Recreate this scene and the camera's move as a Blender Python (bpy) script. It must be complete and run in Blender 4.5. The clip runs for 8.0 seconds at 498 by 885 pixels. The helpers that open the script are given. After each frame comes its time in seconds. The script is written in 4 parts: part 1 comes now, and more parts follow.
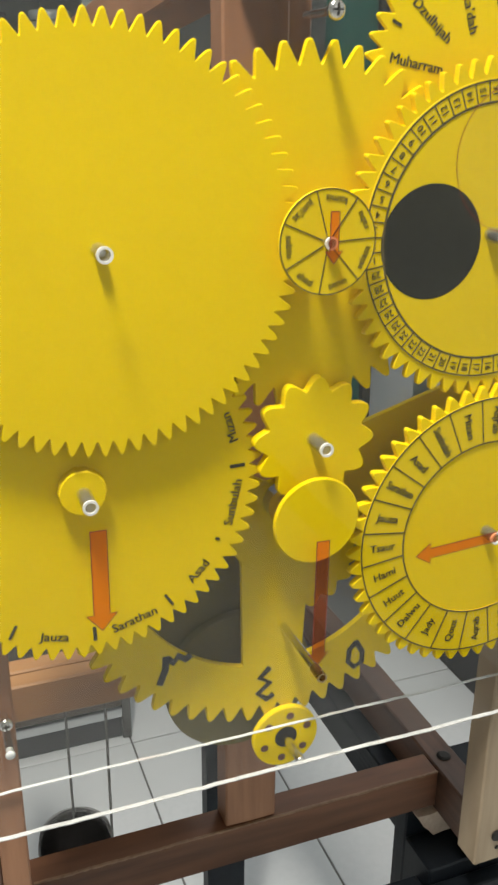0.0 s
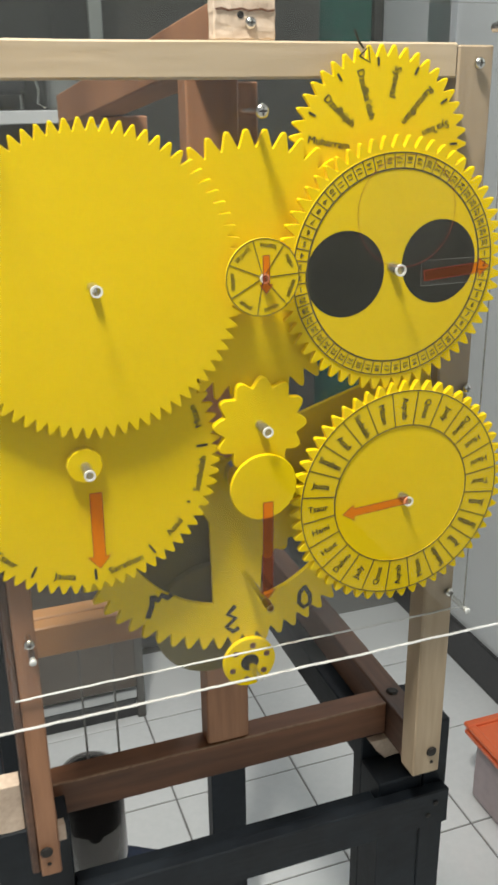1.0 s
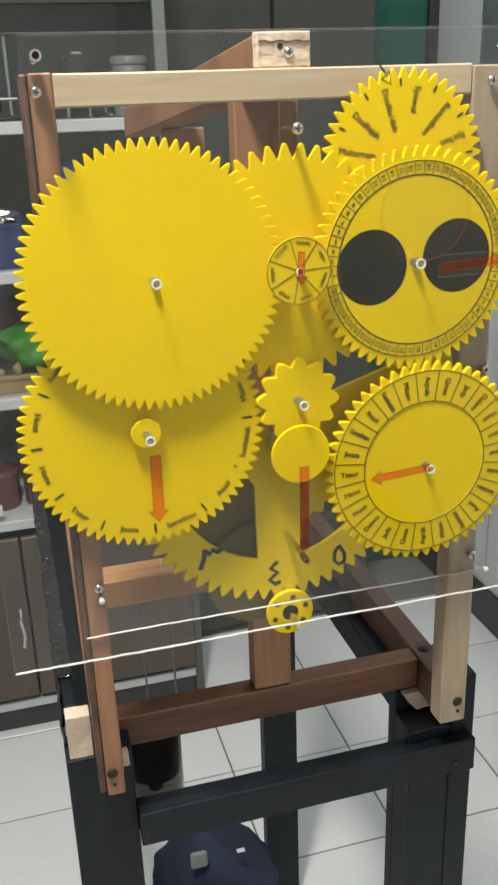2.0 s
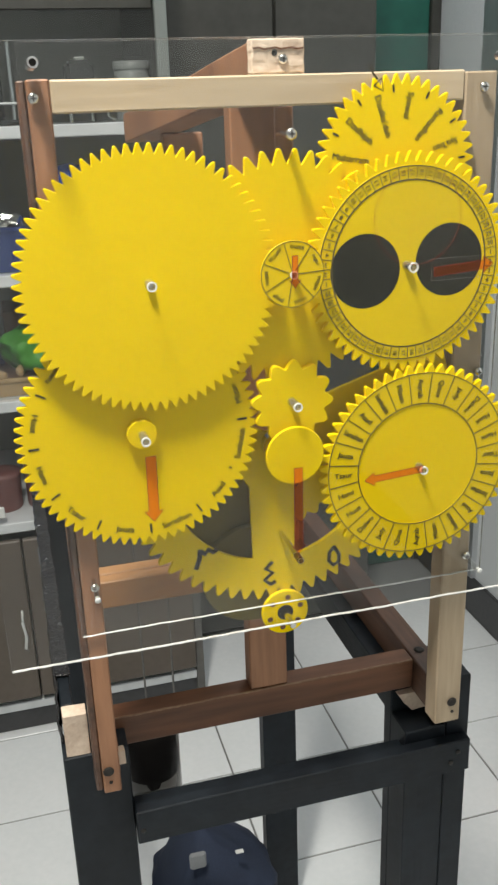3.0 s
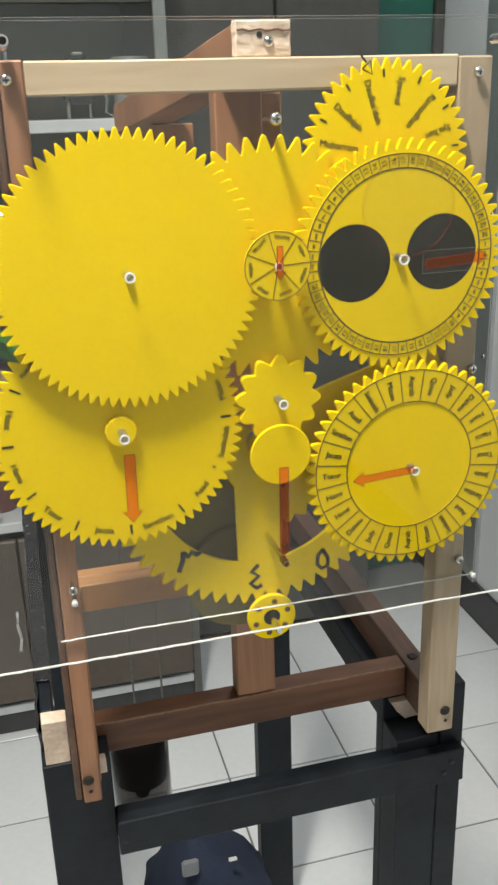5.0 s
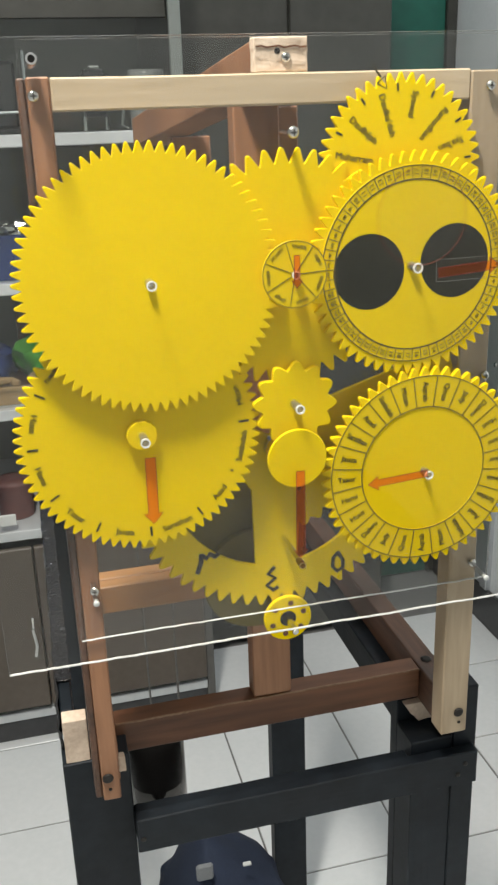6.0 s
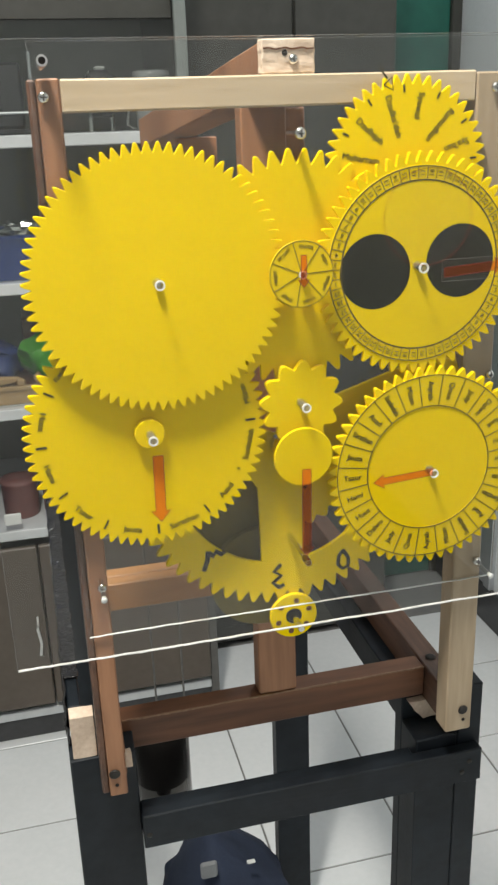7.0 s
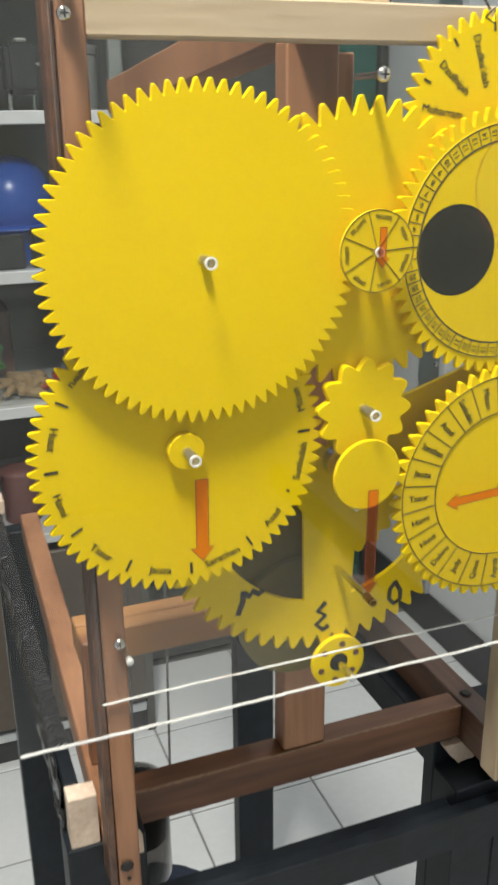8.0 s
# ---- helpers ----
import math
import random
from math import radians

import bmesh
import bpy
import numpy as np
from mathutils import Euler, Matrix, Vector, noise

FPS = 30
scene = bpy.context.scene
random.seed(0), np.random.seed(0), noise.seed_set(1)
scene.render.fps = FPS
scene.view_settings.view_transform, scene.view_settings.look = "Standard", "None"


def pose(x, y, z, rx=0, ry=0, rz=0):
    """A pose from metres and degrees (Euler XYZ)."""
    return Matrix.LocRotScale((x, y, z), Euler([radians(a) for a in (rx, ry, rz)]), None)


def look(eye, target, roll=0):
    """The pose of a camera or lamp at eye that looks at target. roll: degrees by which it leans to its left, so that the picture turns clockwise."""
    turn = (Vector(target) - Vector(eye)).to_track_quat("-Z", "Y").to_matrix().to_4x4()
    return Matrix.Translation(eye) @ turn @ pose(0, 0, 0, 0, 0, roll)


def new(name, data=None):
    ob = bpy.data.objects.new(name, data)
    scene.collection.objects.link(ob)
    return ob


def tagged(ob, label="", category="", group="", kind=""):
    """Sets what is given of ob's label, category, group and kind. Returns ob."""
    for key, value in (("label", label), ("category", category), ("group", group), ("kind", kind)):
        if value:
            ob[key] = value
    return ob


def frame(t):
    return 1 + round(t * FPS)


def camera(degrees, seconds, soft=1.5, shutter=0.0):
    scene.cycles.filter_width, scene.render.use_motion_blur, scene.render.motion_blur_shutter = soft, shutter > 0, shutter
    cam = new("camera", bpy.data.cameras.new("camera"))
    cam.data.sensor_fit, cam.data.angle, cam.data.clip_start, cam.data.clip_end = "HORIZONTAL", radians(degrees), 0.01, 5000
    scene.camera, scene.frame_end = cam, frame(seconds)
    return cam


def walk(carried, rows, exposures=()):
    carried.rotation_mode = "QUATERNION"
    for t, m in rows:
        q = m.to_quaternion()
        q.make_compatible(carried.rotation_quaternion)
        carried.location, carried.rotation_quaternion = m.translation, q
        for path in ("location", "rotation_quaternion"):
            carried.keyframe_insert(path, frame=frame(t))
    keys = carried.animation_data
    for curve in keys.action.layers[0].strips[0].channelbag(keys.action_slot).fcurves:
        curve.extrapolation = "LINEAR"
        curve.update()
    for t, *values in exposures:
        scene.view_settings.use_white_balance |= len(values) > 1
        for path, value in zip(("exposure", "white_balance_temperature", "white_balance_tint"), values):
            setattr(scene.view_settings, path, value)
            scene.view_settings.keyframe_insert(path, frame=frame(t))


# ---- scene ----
cam = camera(31.2, 8.0, soft=2.5, shutter=0.3)
PATH = [
    (0, (0.0299, -0.1159, 1.49), (0.4609, 1.0363, 1.0215), 0.3),
    (0.5, (0.0233, -0.1626, 1.5163), (0.4714, 0.9817, 1.0452), -0.0),
    (1, (0.0167, -0.2652, 1.5328), (0.422, 0.8968, 1.0662), -0.8),
    (1.5, (0.0029, -0.3363, 1.5446), (0.3299, 0.8481, 1.0735), -2.1),
    (3, (0.0082, -0.3718, 1.5479), (0.32, 0.8198, 1.0853), -2.0),
    (3.5, (0.0226, -0.3607, 1.5433), (0.3339, 0.831, 1.0801), -1.7),
    (4, (0.0305, -0.3534, 1.5361), (0.3437, 0.8389, 1.0755), -1.7),
    (4.5, (0.0299, -0.3495, 1.5361), (0.3404, 0.8422, 1.0735), -1.7),
    (5, (0.0305, -0.3528, 1.5354), (0.3352, 0.8422, 1.0755), -1.8),
    (5.2, (0.0253, -0.358, 1.5387), (0.3253, 0.8395, 1.082), -1.9),
    (6.5, (0.0213, -0.3718, 1.5367), (0.3082, 0.8336, 1.0932), -2.0),
    (7, (0.0174, -0.3745, 1.538), (0.3023, 0.831, 1.0926), -2.0),
    (7.5, (-0.0063, -0.3541, 1.5216), (0.2871, 0.8494, 1.0774), -2.0),
    (8, (-0.0544, -0.2146, 1.5045), (0.3826, 0.9435, 1.057), -0.6),
]
EXPOSURES = [(0, -0.05), (0.7, -0.04), (1.5, 0.0), (3.0, 0.1), (5.0, 0.12), (8, 0.1)]
walk(cam, [(t, look(eye, target, roll)) for t, eye, target, roll in PATH], EXPOSURES)

# ---- world and light ----
world = bpy.data.worlds.new("world")
scene.world = world
world.use_nodes = True
world.node_tree.nodes["Background"].inputs[0].default_value = (0.55, 0.62, 0.66, 1)
world.node_tree.nodes["Background"].inputs[1].default_value = 0.09


def area(name, place, sx, sy, power, colour, aim=None):
    lamp = bpy.data.lights.new(name, "AREA")
    lamp.shape, lamp.size, lamp.size_y, lamp.energy, lamp.color = "RECTANGLE", sx, sy, power, colour
    ob = new(name, lamp)
    ob.matrix_world = look(place, aim) if aim else Matrix.Translation(place)
    return ob


area("ceiling_lamp_light", (-0.18, -0.03, 2.72), 0.19, 0.26, 44.0, (1.0, 0.96, 0.88))
# two added fills without a known lamp: frontal fill, then floor and east wall
area("rear_fill_light", (0.45, -1.8, 2.72), 0.3, 1.1, 4.0, (1.0, 0.97, 0.92))
area("far_fill_light", (0.80, 1.30, 2.72), 0.3, 0.6, 7.0, (0.94, 0.98, 1.0))

# ---- materials ----


def nodes_of(name):
    m = bpy.data.materials.new(name)
    m.use_nodes = True
    t = m.node_tree
    return m, t, t.nodes["Principled BSDF"]


def link(t, a, b):
    t.links.new(a, b)


def ramp(t, fac, stops):
    r = t.nodes.new("ShaderNodeValToRGB")
    e = r.color_ramp.elements
    while len(e) < len(stops):
        e.new(0.5)
    for el, (p, c) in zip(e, stops):
        el.position, el.color = p, (*c, 1)
    link(t, fac, r.inputs[0])
    return r.outputs[0]


def tex(t, scale, detail=4, stretch=(1, 1, 1), offset=0.0):
    co = t.nodes.new("ShaderNodeTexCoord")
    mp = t.nodes.new("ShaderNodeMapping")
    mp.inputs["Scale"].default_value = stretch
    mp.inputs["Location"].default_value = (offset, offset * 0.7, offset * 1.3)
    link(t, co.outputs["Object"], mp.inputs[0])
    n = t.nodes.new("ShaderNodeTexNoise")
    n.inputs["Scale"].default_value, n.inputs["Detail"].default_value = scale, detail
    link(t, mp.outputs[0], n.inputs["Vector"])
    return n.outputs["Fac"]


def bump(t, p, fac, strength, distance=0.001):
    b = t.nodes.new("ShaderNodeBump")
    b.inputs["Strength"].default_value, b.inputs["Distance"].default_value = strength, distance
    link(t, fac, b.inputs["Height"])
    link(t, b.outputs[0], p.inputs["Normal"])


def mottled(name, dark, light, scale, rough=0.5, metal=0.0, stretch=(1, 1, 1), relief=0.1, fine=None, spec=0.5):
    """Paint, wood or plastic: broad patches and fine grain, with gloss and relief that follow them."""
    m, t, p = nodes_of(name)
    broad, grain = tex(t, scale, 5, stretch), tex(t, fine or scale * 9, 6, stretch, 3.0)
    mix = t.nodes.new("ShaderNodeMath")
    mix.operation = "MULTIPLY_ADD"
    mix.inputs[1].default_value = 0.45
    link(t, grain, mix.inputs[0])
    half = t.nodes.new("ShaderNodeMath")
    half.operation, half.inputs[1].default_value = "MULTIPLY", 0.55
    link(t, broad, half.inputs[0])
    link(t, half.outputs[0], mix.inputs[2])
    link(t, ramp(t, mix.outputs[0], [(0.32, dark), (0.68, light)]), p.inputs["Base Color"])
    r = t.nodes.new("ShaderNodeMapRange")
    r.inputs["To Min"].default_value, r.inputs["To Max"].default_value = max(0.03, rough - 0.1), min(1, rough + 0.1)
    link(t, broad, r.inputs["Value"])
    link(t, r.outputs[0], p.inputs["Roughness"])
    p.inputs["Metallic"].default_value = metal
    p.inputs["Specular IOR Level"].default_value = spec
    if relief:
        bump(t, p, grain, relief)
    return m


def clear(name, tint, gloss=0.03, rough=0.02, haze=0.0, haze_colour=(0.8, 0.8, 0.8)):
    """A clear sheet: what is behind it shows through, and its gloss grows towards the edge-on view."""
    m = bpy.data.materials.new(name)
    m.use_nodes = True
    t = m.node_tree
    t.nodes.clear()
    out, mix = t.nodes.new("ShaderNodeOutputMaterial"), t.nodes.new("ShaderNodeMixShader")
    tr, gl = t.nodes.new("ShaderNodeBsdfTransparent"), t.nodes.new("ShaderNodeBsdfGlossy")
    tr.inputs[0].default_value = (*tint, 1)
    gl.inputs["Roughness"].default_value = rough
    lw, pw, ma = t.nodes.new("ShaderNodeLayerWeight"), t.nodes.new("ShaderNodeMath"), t.nodes.new("ShaderNodeMath")
    lw.inputs["Blend"].default_value = 0.5
    pw.operation, pw.inputs[1].default_value = "POWER", 5.0
    ma.operation, ma.inputs[1].default_value, ma.inputs[2].default_value = "MULTIPLY_ADD", 0.9, gloss
    link(t, lw.outputs["Facing"], pw.inputs[0])
    link(t, pw.outputs[0], ma.inputs[0])
    link(t, ma.outputs[0], mix.inputs[0])
    base = tr.outputs[0]
    if haze:
        hz, df = t.nodes.new("ShaderNodeMixShader"), t.nodes.new("ShaderNodeBsdfDiffuse")
        df.inputs[0].default_value = (*haze_colour, 1)
        hz.inputs[0].default_value = haze
        link(t, base, hz.inputs[1])
        link(t, df.outputs[0], hz.inputs[2])
        base = hz.outputs[0]
    link(t, base, mix.inputs[1])
    link(t, gl.outputs[0], mix.inputs[2])
    link(t, mix.outputs[0], out.inputs[0])
    return m


YELLOW = mottled("yellow_plastic", (0.870, 0.632, 0.0), (0.895, 0.655, 0.0), 6, 0.42, relief=0.004, fine=160, spec=0.05)
PAPER = mottled("printed_yellow", (0.80, 0.58, 0.002), (0.86, 0.64, 0.004), 14, 0.5, relief=0.02, fine=200, spec=0.1)
INK = mottled("dark_ink", (0.055, 0.042, 0.010), (0.08, 0.062, 0.015), 60, 0.6, relief=0.0)
RINGINK = mottled("brown_ring_ink", (0.085, 0.066, 0.016), (0.12, 0.092, 0.022), 60, 0.6, relief=0.0)
MARKER = mottled("marker_ink", (0.035, 0.03, 0.015), (0.06, 0.05, 0.02), 60, 0.5, relief=0.0)
MOON = mottled("moon_print", (0.022, 0.022, 0.015), (0.034, 0.034, 0.024), 20, 0.5, relief=0.02, spec=0.15)
RED = clear("red_film", (0.97, 0.38, 0.20), 0.015, 0.2, 0.09, (0.88, 0.28, 0.12))
RED_EDGE = mottled("red_film_edge", (0.20, 0.035, 0.015), (0.28, 0.05, 0.025), 60, 0.5, relief=0)
TAPE = clear("clear_tape", (0.95, 0.95, 0.93), 0.015, 0.3, 0.008)
ACRYLIC = clear("clear_acrylic", (0.985, 0.985, 0.98), 0.021, 0.01, 0.003)
ACRYLIC_EDGE = mottled("acrylic_edge", (0.46, 0.47, 0.46), (0.72, 0.72, 0.71), 60, 0.35, relief=0.2)
GLASS_EDGE = mottled("thin_acrylic_edge", (0.62, 0.64, 0.63), (0.80, 0.81, 0.80), 60, 0.3, relief=0.1)
GLASS = clear("cabinet_glass", (0.90, 0.92, 0.91), 0.03, 0.01, 0.01)
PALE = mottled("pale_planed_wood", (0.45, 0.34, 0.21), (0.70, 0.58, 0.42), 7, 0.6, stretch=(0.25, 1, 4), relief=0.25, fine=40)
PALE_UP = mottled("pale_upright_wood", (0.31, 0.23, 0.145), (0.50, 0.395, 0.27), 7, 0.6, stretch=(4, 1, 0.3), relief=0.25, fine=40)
BROWN_UP = mottled("brown_upright_wood", (0.19, 0.085, 0.042), (0.43, 0.215, 0.112), 8, 0.5, stretch=(3, 1, 0.3), relief=0.3, fine=45)
BROWN = mottled("brown_wood", (0.065, 0.026, 0.011), (0.215, 0.092, 0.044), 8, 0.5, stretch=(0.3, 2, 3), relief=0.3, fine=45)
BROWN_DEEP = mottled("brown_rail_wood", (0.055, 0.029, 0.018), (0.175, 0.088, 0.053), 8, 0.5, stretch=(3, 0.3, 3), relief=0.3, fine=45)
ORANGEWOOD = mottled("orange_rail_wood", (0.25, 0.118, 0.045), (0.46, 0.24, 0.095), 8, 0.5, stretch=(0.3, 2, 3), relief=0.3, fine=45)
WORN = mottled("worn_pale_edge", (0.16, 0.085, 0.045), (0.40, 0.26, 0.16), 40, 0.7, stretch=(0.5, 1, 1), relief=0.3)
RAW = mottled("raw_end_grain", (0.56, 0.42, 0.31), (0.80, 0.67, 0.54), 30, 0.85, relief=0.5, fine=240)
BLACK = mottled("black_painted_wood", (0.0030, 0.0046, 0.0070), (0.0130, 0.0185, 0.0245), 11, 0.5, stretch=(1, 1, 1), relief=0.5, fine=55, spec=0.3)
STEEL = mottled("bright_steel", (0.62, 0.62, 0.60), (0.78, 0.77, 0.74), 60, 0.22, 1.0, relief=0.05)
BRASS = mottled("dull_brass", (0.42, 0.30, 0.14), (0.6, 0.45, 0.24), 60, 0.3, 1.0, relief=0.05)
DARK_BOLT = mottled("dark_bolt", (0.02, 0.018, 0.016), (0.05, 0.045, 0.04), 60, 0.5, 0.6, relief=0.1)
TILE = mottled("white_tile", (0.74, 0.77, 0.78), (0.82, 0.84, 0.85), 3, 0.22, relief=0.02, fine=60)
GROUT = mottled("grey_grout", (0.17, 0.17, 0.168), (0.25, 0.25, 0.245), 30, 0.9)
WALL = mottled("painted_wall", (0.66, 0.69, 0.71), (0.73, 0.76, 0.78), 1.5, 0.7, relief=0.08, fine=90)
SKIRT = mottled("dark_skirting", (0.035, 0.036, 0.038), (0.06, 0.06, 0.062), 8, 0.35, relief=0.05)
CEIL = mottled("ceiling_paint", (0.70, 0.71, 0.70), (0.78, 0.79, 0.78), 2, 0.8, relief=0.05)
ALU = mottled("brushed_aluminium", (0.50, 0.52, 0.54), (0.66, 0.68, 0.70), 20, 0.35, 0.8, stretch=(6, 6, 0.4), relief=0.05)
SHELF = mottled("pale_grey_shelf", (0.50, 0.53, 0.54), (0.62, 0.64, 0.65), 6, 0.35, relief=0.03)
BACKBOARD = mottled("grey_back_board", (0.25, 0.25, 0.235), (0.33, 0.325, 0.305), 4, 0.5, relief=0.05)
CARCASS = mottled("grey_cabinet_board", (0.075, 0.075, 0.07), (0.13, 0.125, 0.115), 4, 0.5, relief=0.05)
DOOR = mottled("brown_grey_cabinet_door", (0.080, 0.064, 0.050), (0.115, 0.094, 0.074), 3, 0.4, relief=0.06, fine=50)
GREEN = mottled("green_door_paint", (0.010, 0.085, 0.062), (0.018, 0.13, 0.095), 3, 0.4, relief=0.05)
DARKDOOR = mottled("dark_grey_panel", (0.034, 0.034, 0.029), (0.06, 0.06, 0.052), 3, 0.4, relief=0.05)
GREYPANEL = mottled("grey_panel", (0.16, 0.18, 0.17), (0.22, 0.24, 0.23), 3, 0.4, relief=0.05)
NAVY = mottled("navy_cloth", (0.010, 0.016, 0.036), (0.022, 0.034, 0.066), 14, 0.85, relief=0.6, fine=350)
GREYCLOTH = mottled("grey_cloth", (0.20, 0.21, 0.22), (0.28, 0.29, 0.30), 20, 0.9, relief=0.5, fine=350)
ORANGE = mottled("orange_plastic", (0.72, 0.14, 0.05), (0.80, 0.19, 0.075), 6, 0.35, relief=0.03)
PINKGREY = mottled("milky_plastic", (0.34, 0.28, 0.29), (0.44, 0.37, 0.38), 5, 0.4, relief=0.03)
BLUE = mottled("blue_plastic", (0.012, 0.075, 0.42), (0.02, 0.115, 0.55), 6, 0.25, relief=0.02)
BLUE_DULL = mottled("dull_blue_plastic", (0.016, 0.036, 0.15), (0.026, 0.055, 0.22), 6, 0.4, relief=0.02)
DULLRED = mottled("dull_red_plastic", (0.12, 0.05, 0.045), (0.20, 0.09, 0.08), 9, 0.5, relief=0.04)
LEAFGREEN = mottled("green_plastic", (0.06, 0.27, 0.03), (0.10, 0.40, 0.05), 8, 0.45, relief=0.03)
REDPL = mottled("red_plastic", (0.30, 0.03, 0.02), (0.42, 0.05, 0.03), 8, 0.4, relief=0.03)
TAN = mottled("tan_wood_parts", (0.35, 0.22, 0.10), (0.50, 0.34, 0.18), 20, 0.6, relief=0.1)
BLACKPL = mottled("black_plastic", (0.012, 0.012, 0.013), (0.026, 0.026, 0.028), 12, 0.35, relief=0.05)
WEIGHT = mottled("black_iron", (0.008, 0.008, 0.009), (0.016, 0.016, 0.017), 10, 0.88, 0.0, relief=0.1, spec=0.15)
WHITEPL = mottled("white_plastic", (0.58, 0.60, 0.58), (0.70, 0.71, 0.69), 12, 0.4, relief=0.02)
JARPL = mottled("cloudy_jar_plastic", (0.30, 0.31, 0.31), (0.40, 0.41, 0.41), 12, 0.3, relief=0.02)
CORD = mottled("grey_cord", (0.09, 0.09, 0.085), (0.17, 0.165, 0.155), 200, 0.8, relief=0.3)
# the wheel's yellow, darkened to hold the shade behind the gears
YELLOW_SHADED = mottled("shaded_yellow_wheel", (0.15, 0.12, 0.03), (0.22, 0.18, 0.045), 10, 0.5, relief=0.03)

WRAP = mottled("crinkled_wrap", (0.012, 0.012, 0.013), (0.03, 0.03, 0.032), 30, 0.14, relief=0.2)
SLEEVE = clear("clear_sleeve", (0.66, 0.66, 0.62), 0.12, 0.1, 0.12, (0.5, 0.5, 0.48))
BOTTLE = clear("smoky_bottle", (0.34, 0.33, 0.32), 0.002, 0.6, 0.04, (0.11, 0.10, 0.095))
EDGE_FAINT = clear("faint_cut_edge", (0.8, 0.8, 0.79), 0.06, 0.2, 0.16, (0.8, 0.8, 0.78))
LIP = mottled("polished_lip", (0.80, 0.80, 0.77), (0.92, 0.92, 0.9), 80, 0.2, relief=0)

# ---- builders ----
ROOM = Matrix.Identity(4)
# the machine and its stand are drawn in their own units and set into the room at true size
UNIT, PIVOT = 0.658, Vector((0.02, -0.36, 1.54))
BENCH = Matrix.Translation(PIVOT) @ Matrix.Diagonal((UNIT, UNIT, UNIT, 1)) @ Matrix.Translation(-PIVOT)
FOOT = PIVOT.z - PIVOT.z / UNIT
HERE = ROOM


def mesh_of(bm, name):
    bmesh.ops.recalc_face_normals(bm, faces=bm.faces)
    me = bpy.data.meshes.new(name)
    bm.to_mesh(me)
    bm.free()
    return me


def part(name, bm, material, parent=None, label="", smooth=False):
    """Links a bmesh as one mesh object, in world coordinates, under a thing or a part."""
    bm.transform(HERE)
    me = mesh_of(bm, name)
    me.materials.append(material)
    if smooth:
        for f in me.polygons:
            f.use_smooth = True
    ob = new(name, me)
    if parent:
        ob.parent = parent
        if parent.type == "EMPTY":
            ob.matrix_parent_inverse = Matrix.Translation(-parent.location)
    if label:
        tagged(ob, label)
    return ob


def thing(name, place, label, category, group="", kind=""):
    ob = new(name)
    ob.empty_display_size = 0.02
    ob.location = HERE @ Vector(place)
    return tagged(ob, label, category, group, kind)


def box(x0, x1, y0, y1, z0, z1, bevel=0.0015, seg=1):
    bm = bmesh.new()
    bmesh.ops.create_cube(bm, size=1, matrix=Matrix.Translation(((x0 + x1) / 2, (y0 + y1) / 2, (z0 + z1) / 2)) @ Matrix.Diagonal((x1 - x0, y1 - y0, z1 - z0, 1)))
    if bevel:
        bmesh.ops.bevel(bm, geom=bm.edges[:], offset=bevel, segments=seg, affect="EDGES")
    return bm


def worn(bm, amount, seed=0, scale=25):
    """Uneven edges: subdivides and shifts the corners a little."""
    bmesh.ops.subdivide_edges(bm, edges=[e for e in bm.edges if e.calc_length() > 0.03], cuts=5, use_grid_fill=True)
    for v in bm.verts:
        v.co += noise.noise_vector(v.co * scale + Vector((seed, seed * 2, 0))) * amount
    return bm


def tube(points, radius, sides=12, inner=0.0, caps=True):
    """A round bar (or pipe) along straight points."""
    bm = bmesh.new()
    rings = []
    pts = [Vector(p) for p in points]
    for i, p in enumerate(pts):
        d = (pts[min(i + 1, len(pts) - 1)] - pts[max(i - 1, 0)]).normalized()
        a = d.orthogonal().normalized()
        b = d.cross(a)
        r = radius[i] if isinstance(radius, (list, tuple)) else radius
        rings.append([bm.verts.new(p + (a * math.cos(k * math.tau / sides) + b * math.sin(k * math.tau / sides)) * r) for k in range(sides)])
    for r0, r1 in zip(rings, rings[1:]):
        for k in range(sides):
            bm.faces.new((r0[k], r0[(k + 1) % sides], r1[(k + 1) % sides], r1[k]))
    if inner:
        d = (pts[-1] - pts[0]).normalized()
        for ring, p, s in ((rings[0], pts[0], 1), (rings[-1], pts[-1], -1)):
            rr = (ring[0].co - p).length
            lip = [bm.verts.new(p + (v.co - p) * (inner / rr)) for v in ring]
            deep = [bm.verts.new(v.co + d * s * 0.006) for v in lip]
            for k in range(sides):
                j = (k + 1) % sides
                bm.faces.new((ring[k], ring[j], lip[j], lip[k]))
                bm.faces.new((lip[k], lip[j], deep[j], deep[k]))
            bm.faces.new(deep)
    elif caps:
        bm.faces.new(rings[0])
        bm.faces.new(rings[-1])
    return bm


def lathe(profile, place, axis="Z", sides=32):
    """A turned body from (radius, height) pairs, about z, or about y with its height towards the viewer."""
    bm = bmesh.new()
    rings = []
    for r, h in profile:
        ring = []
        for k in range(sides):
            a = k * math.tau / sides
            v = Vector((r * math.cos(a), r * math.sin(a), h)) if axis == "Z" else Vector((r * math.cos(a), -h, r * math.sin(a)))
            ring.append(bm.verts.new(v + Vector(place)))
        rings.append(ring)
    for r0, r1 in zip(rings, rings[1:]):
        for k in range(sides):
            bm.faces.new((r0[k], r0[(k + 1) % sides], r1[(k + 1) % sides], r1[k]))
    bm.faces.new(rings[0])
    bm.faces.new(rings[-1])
    return bm


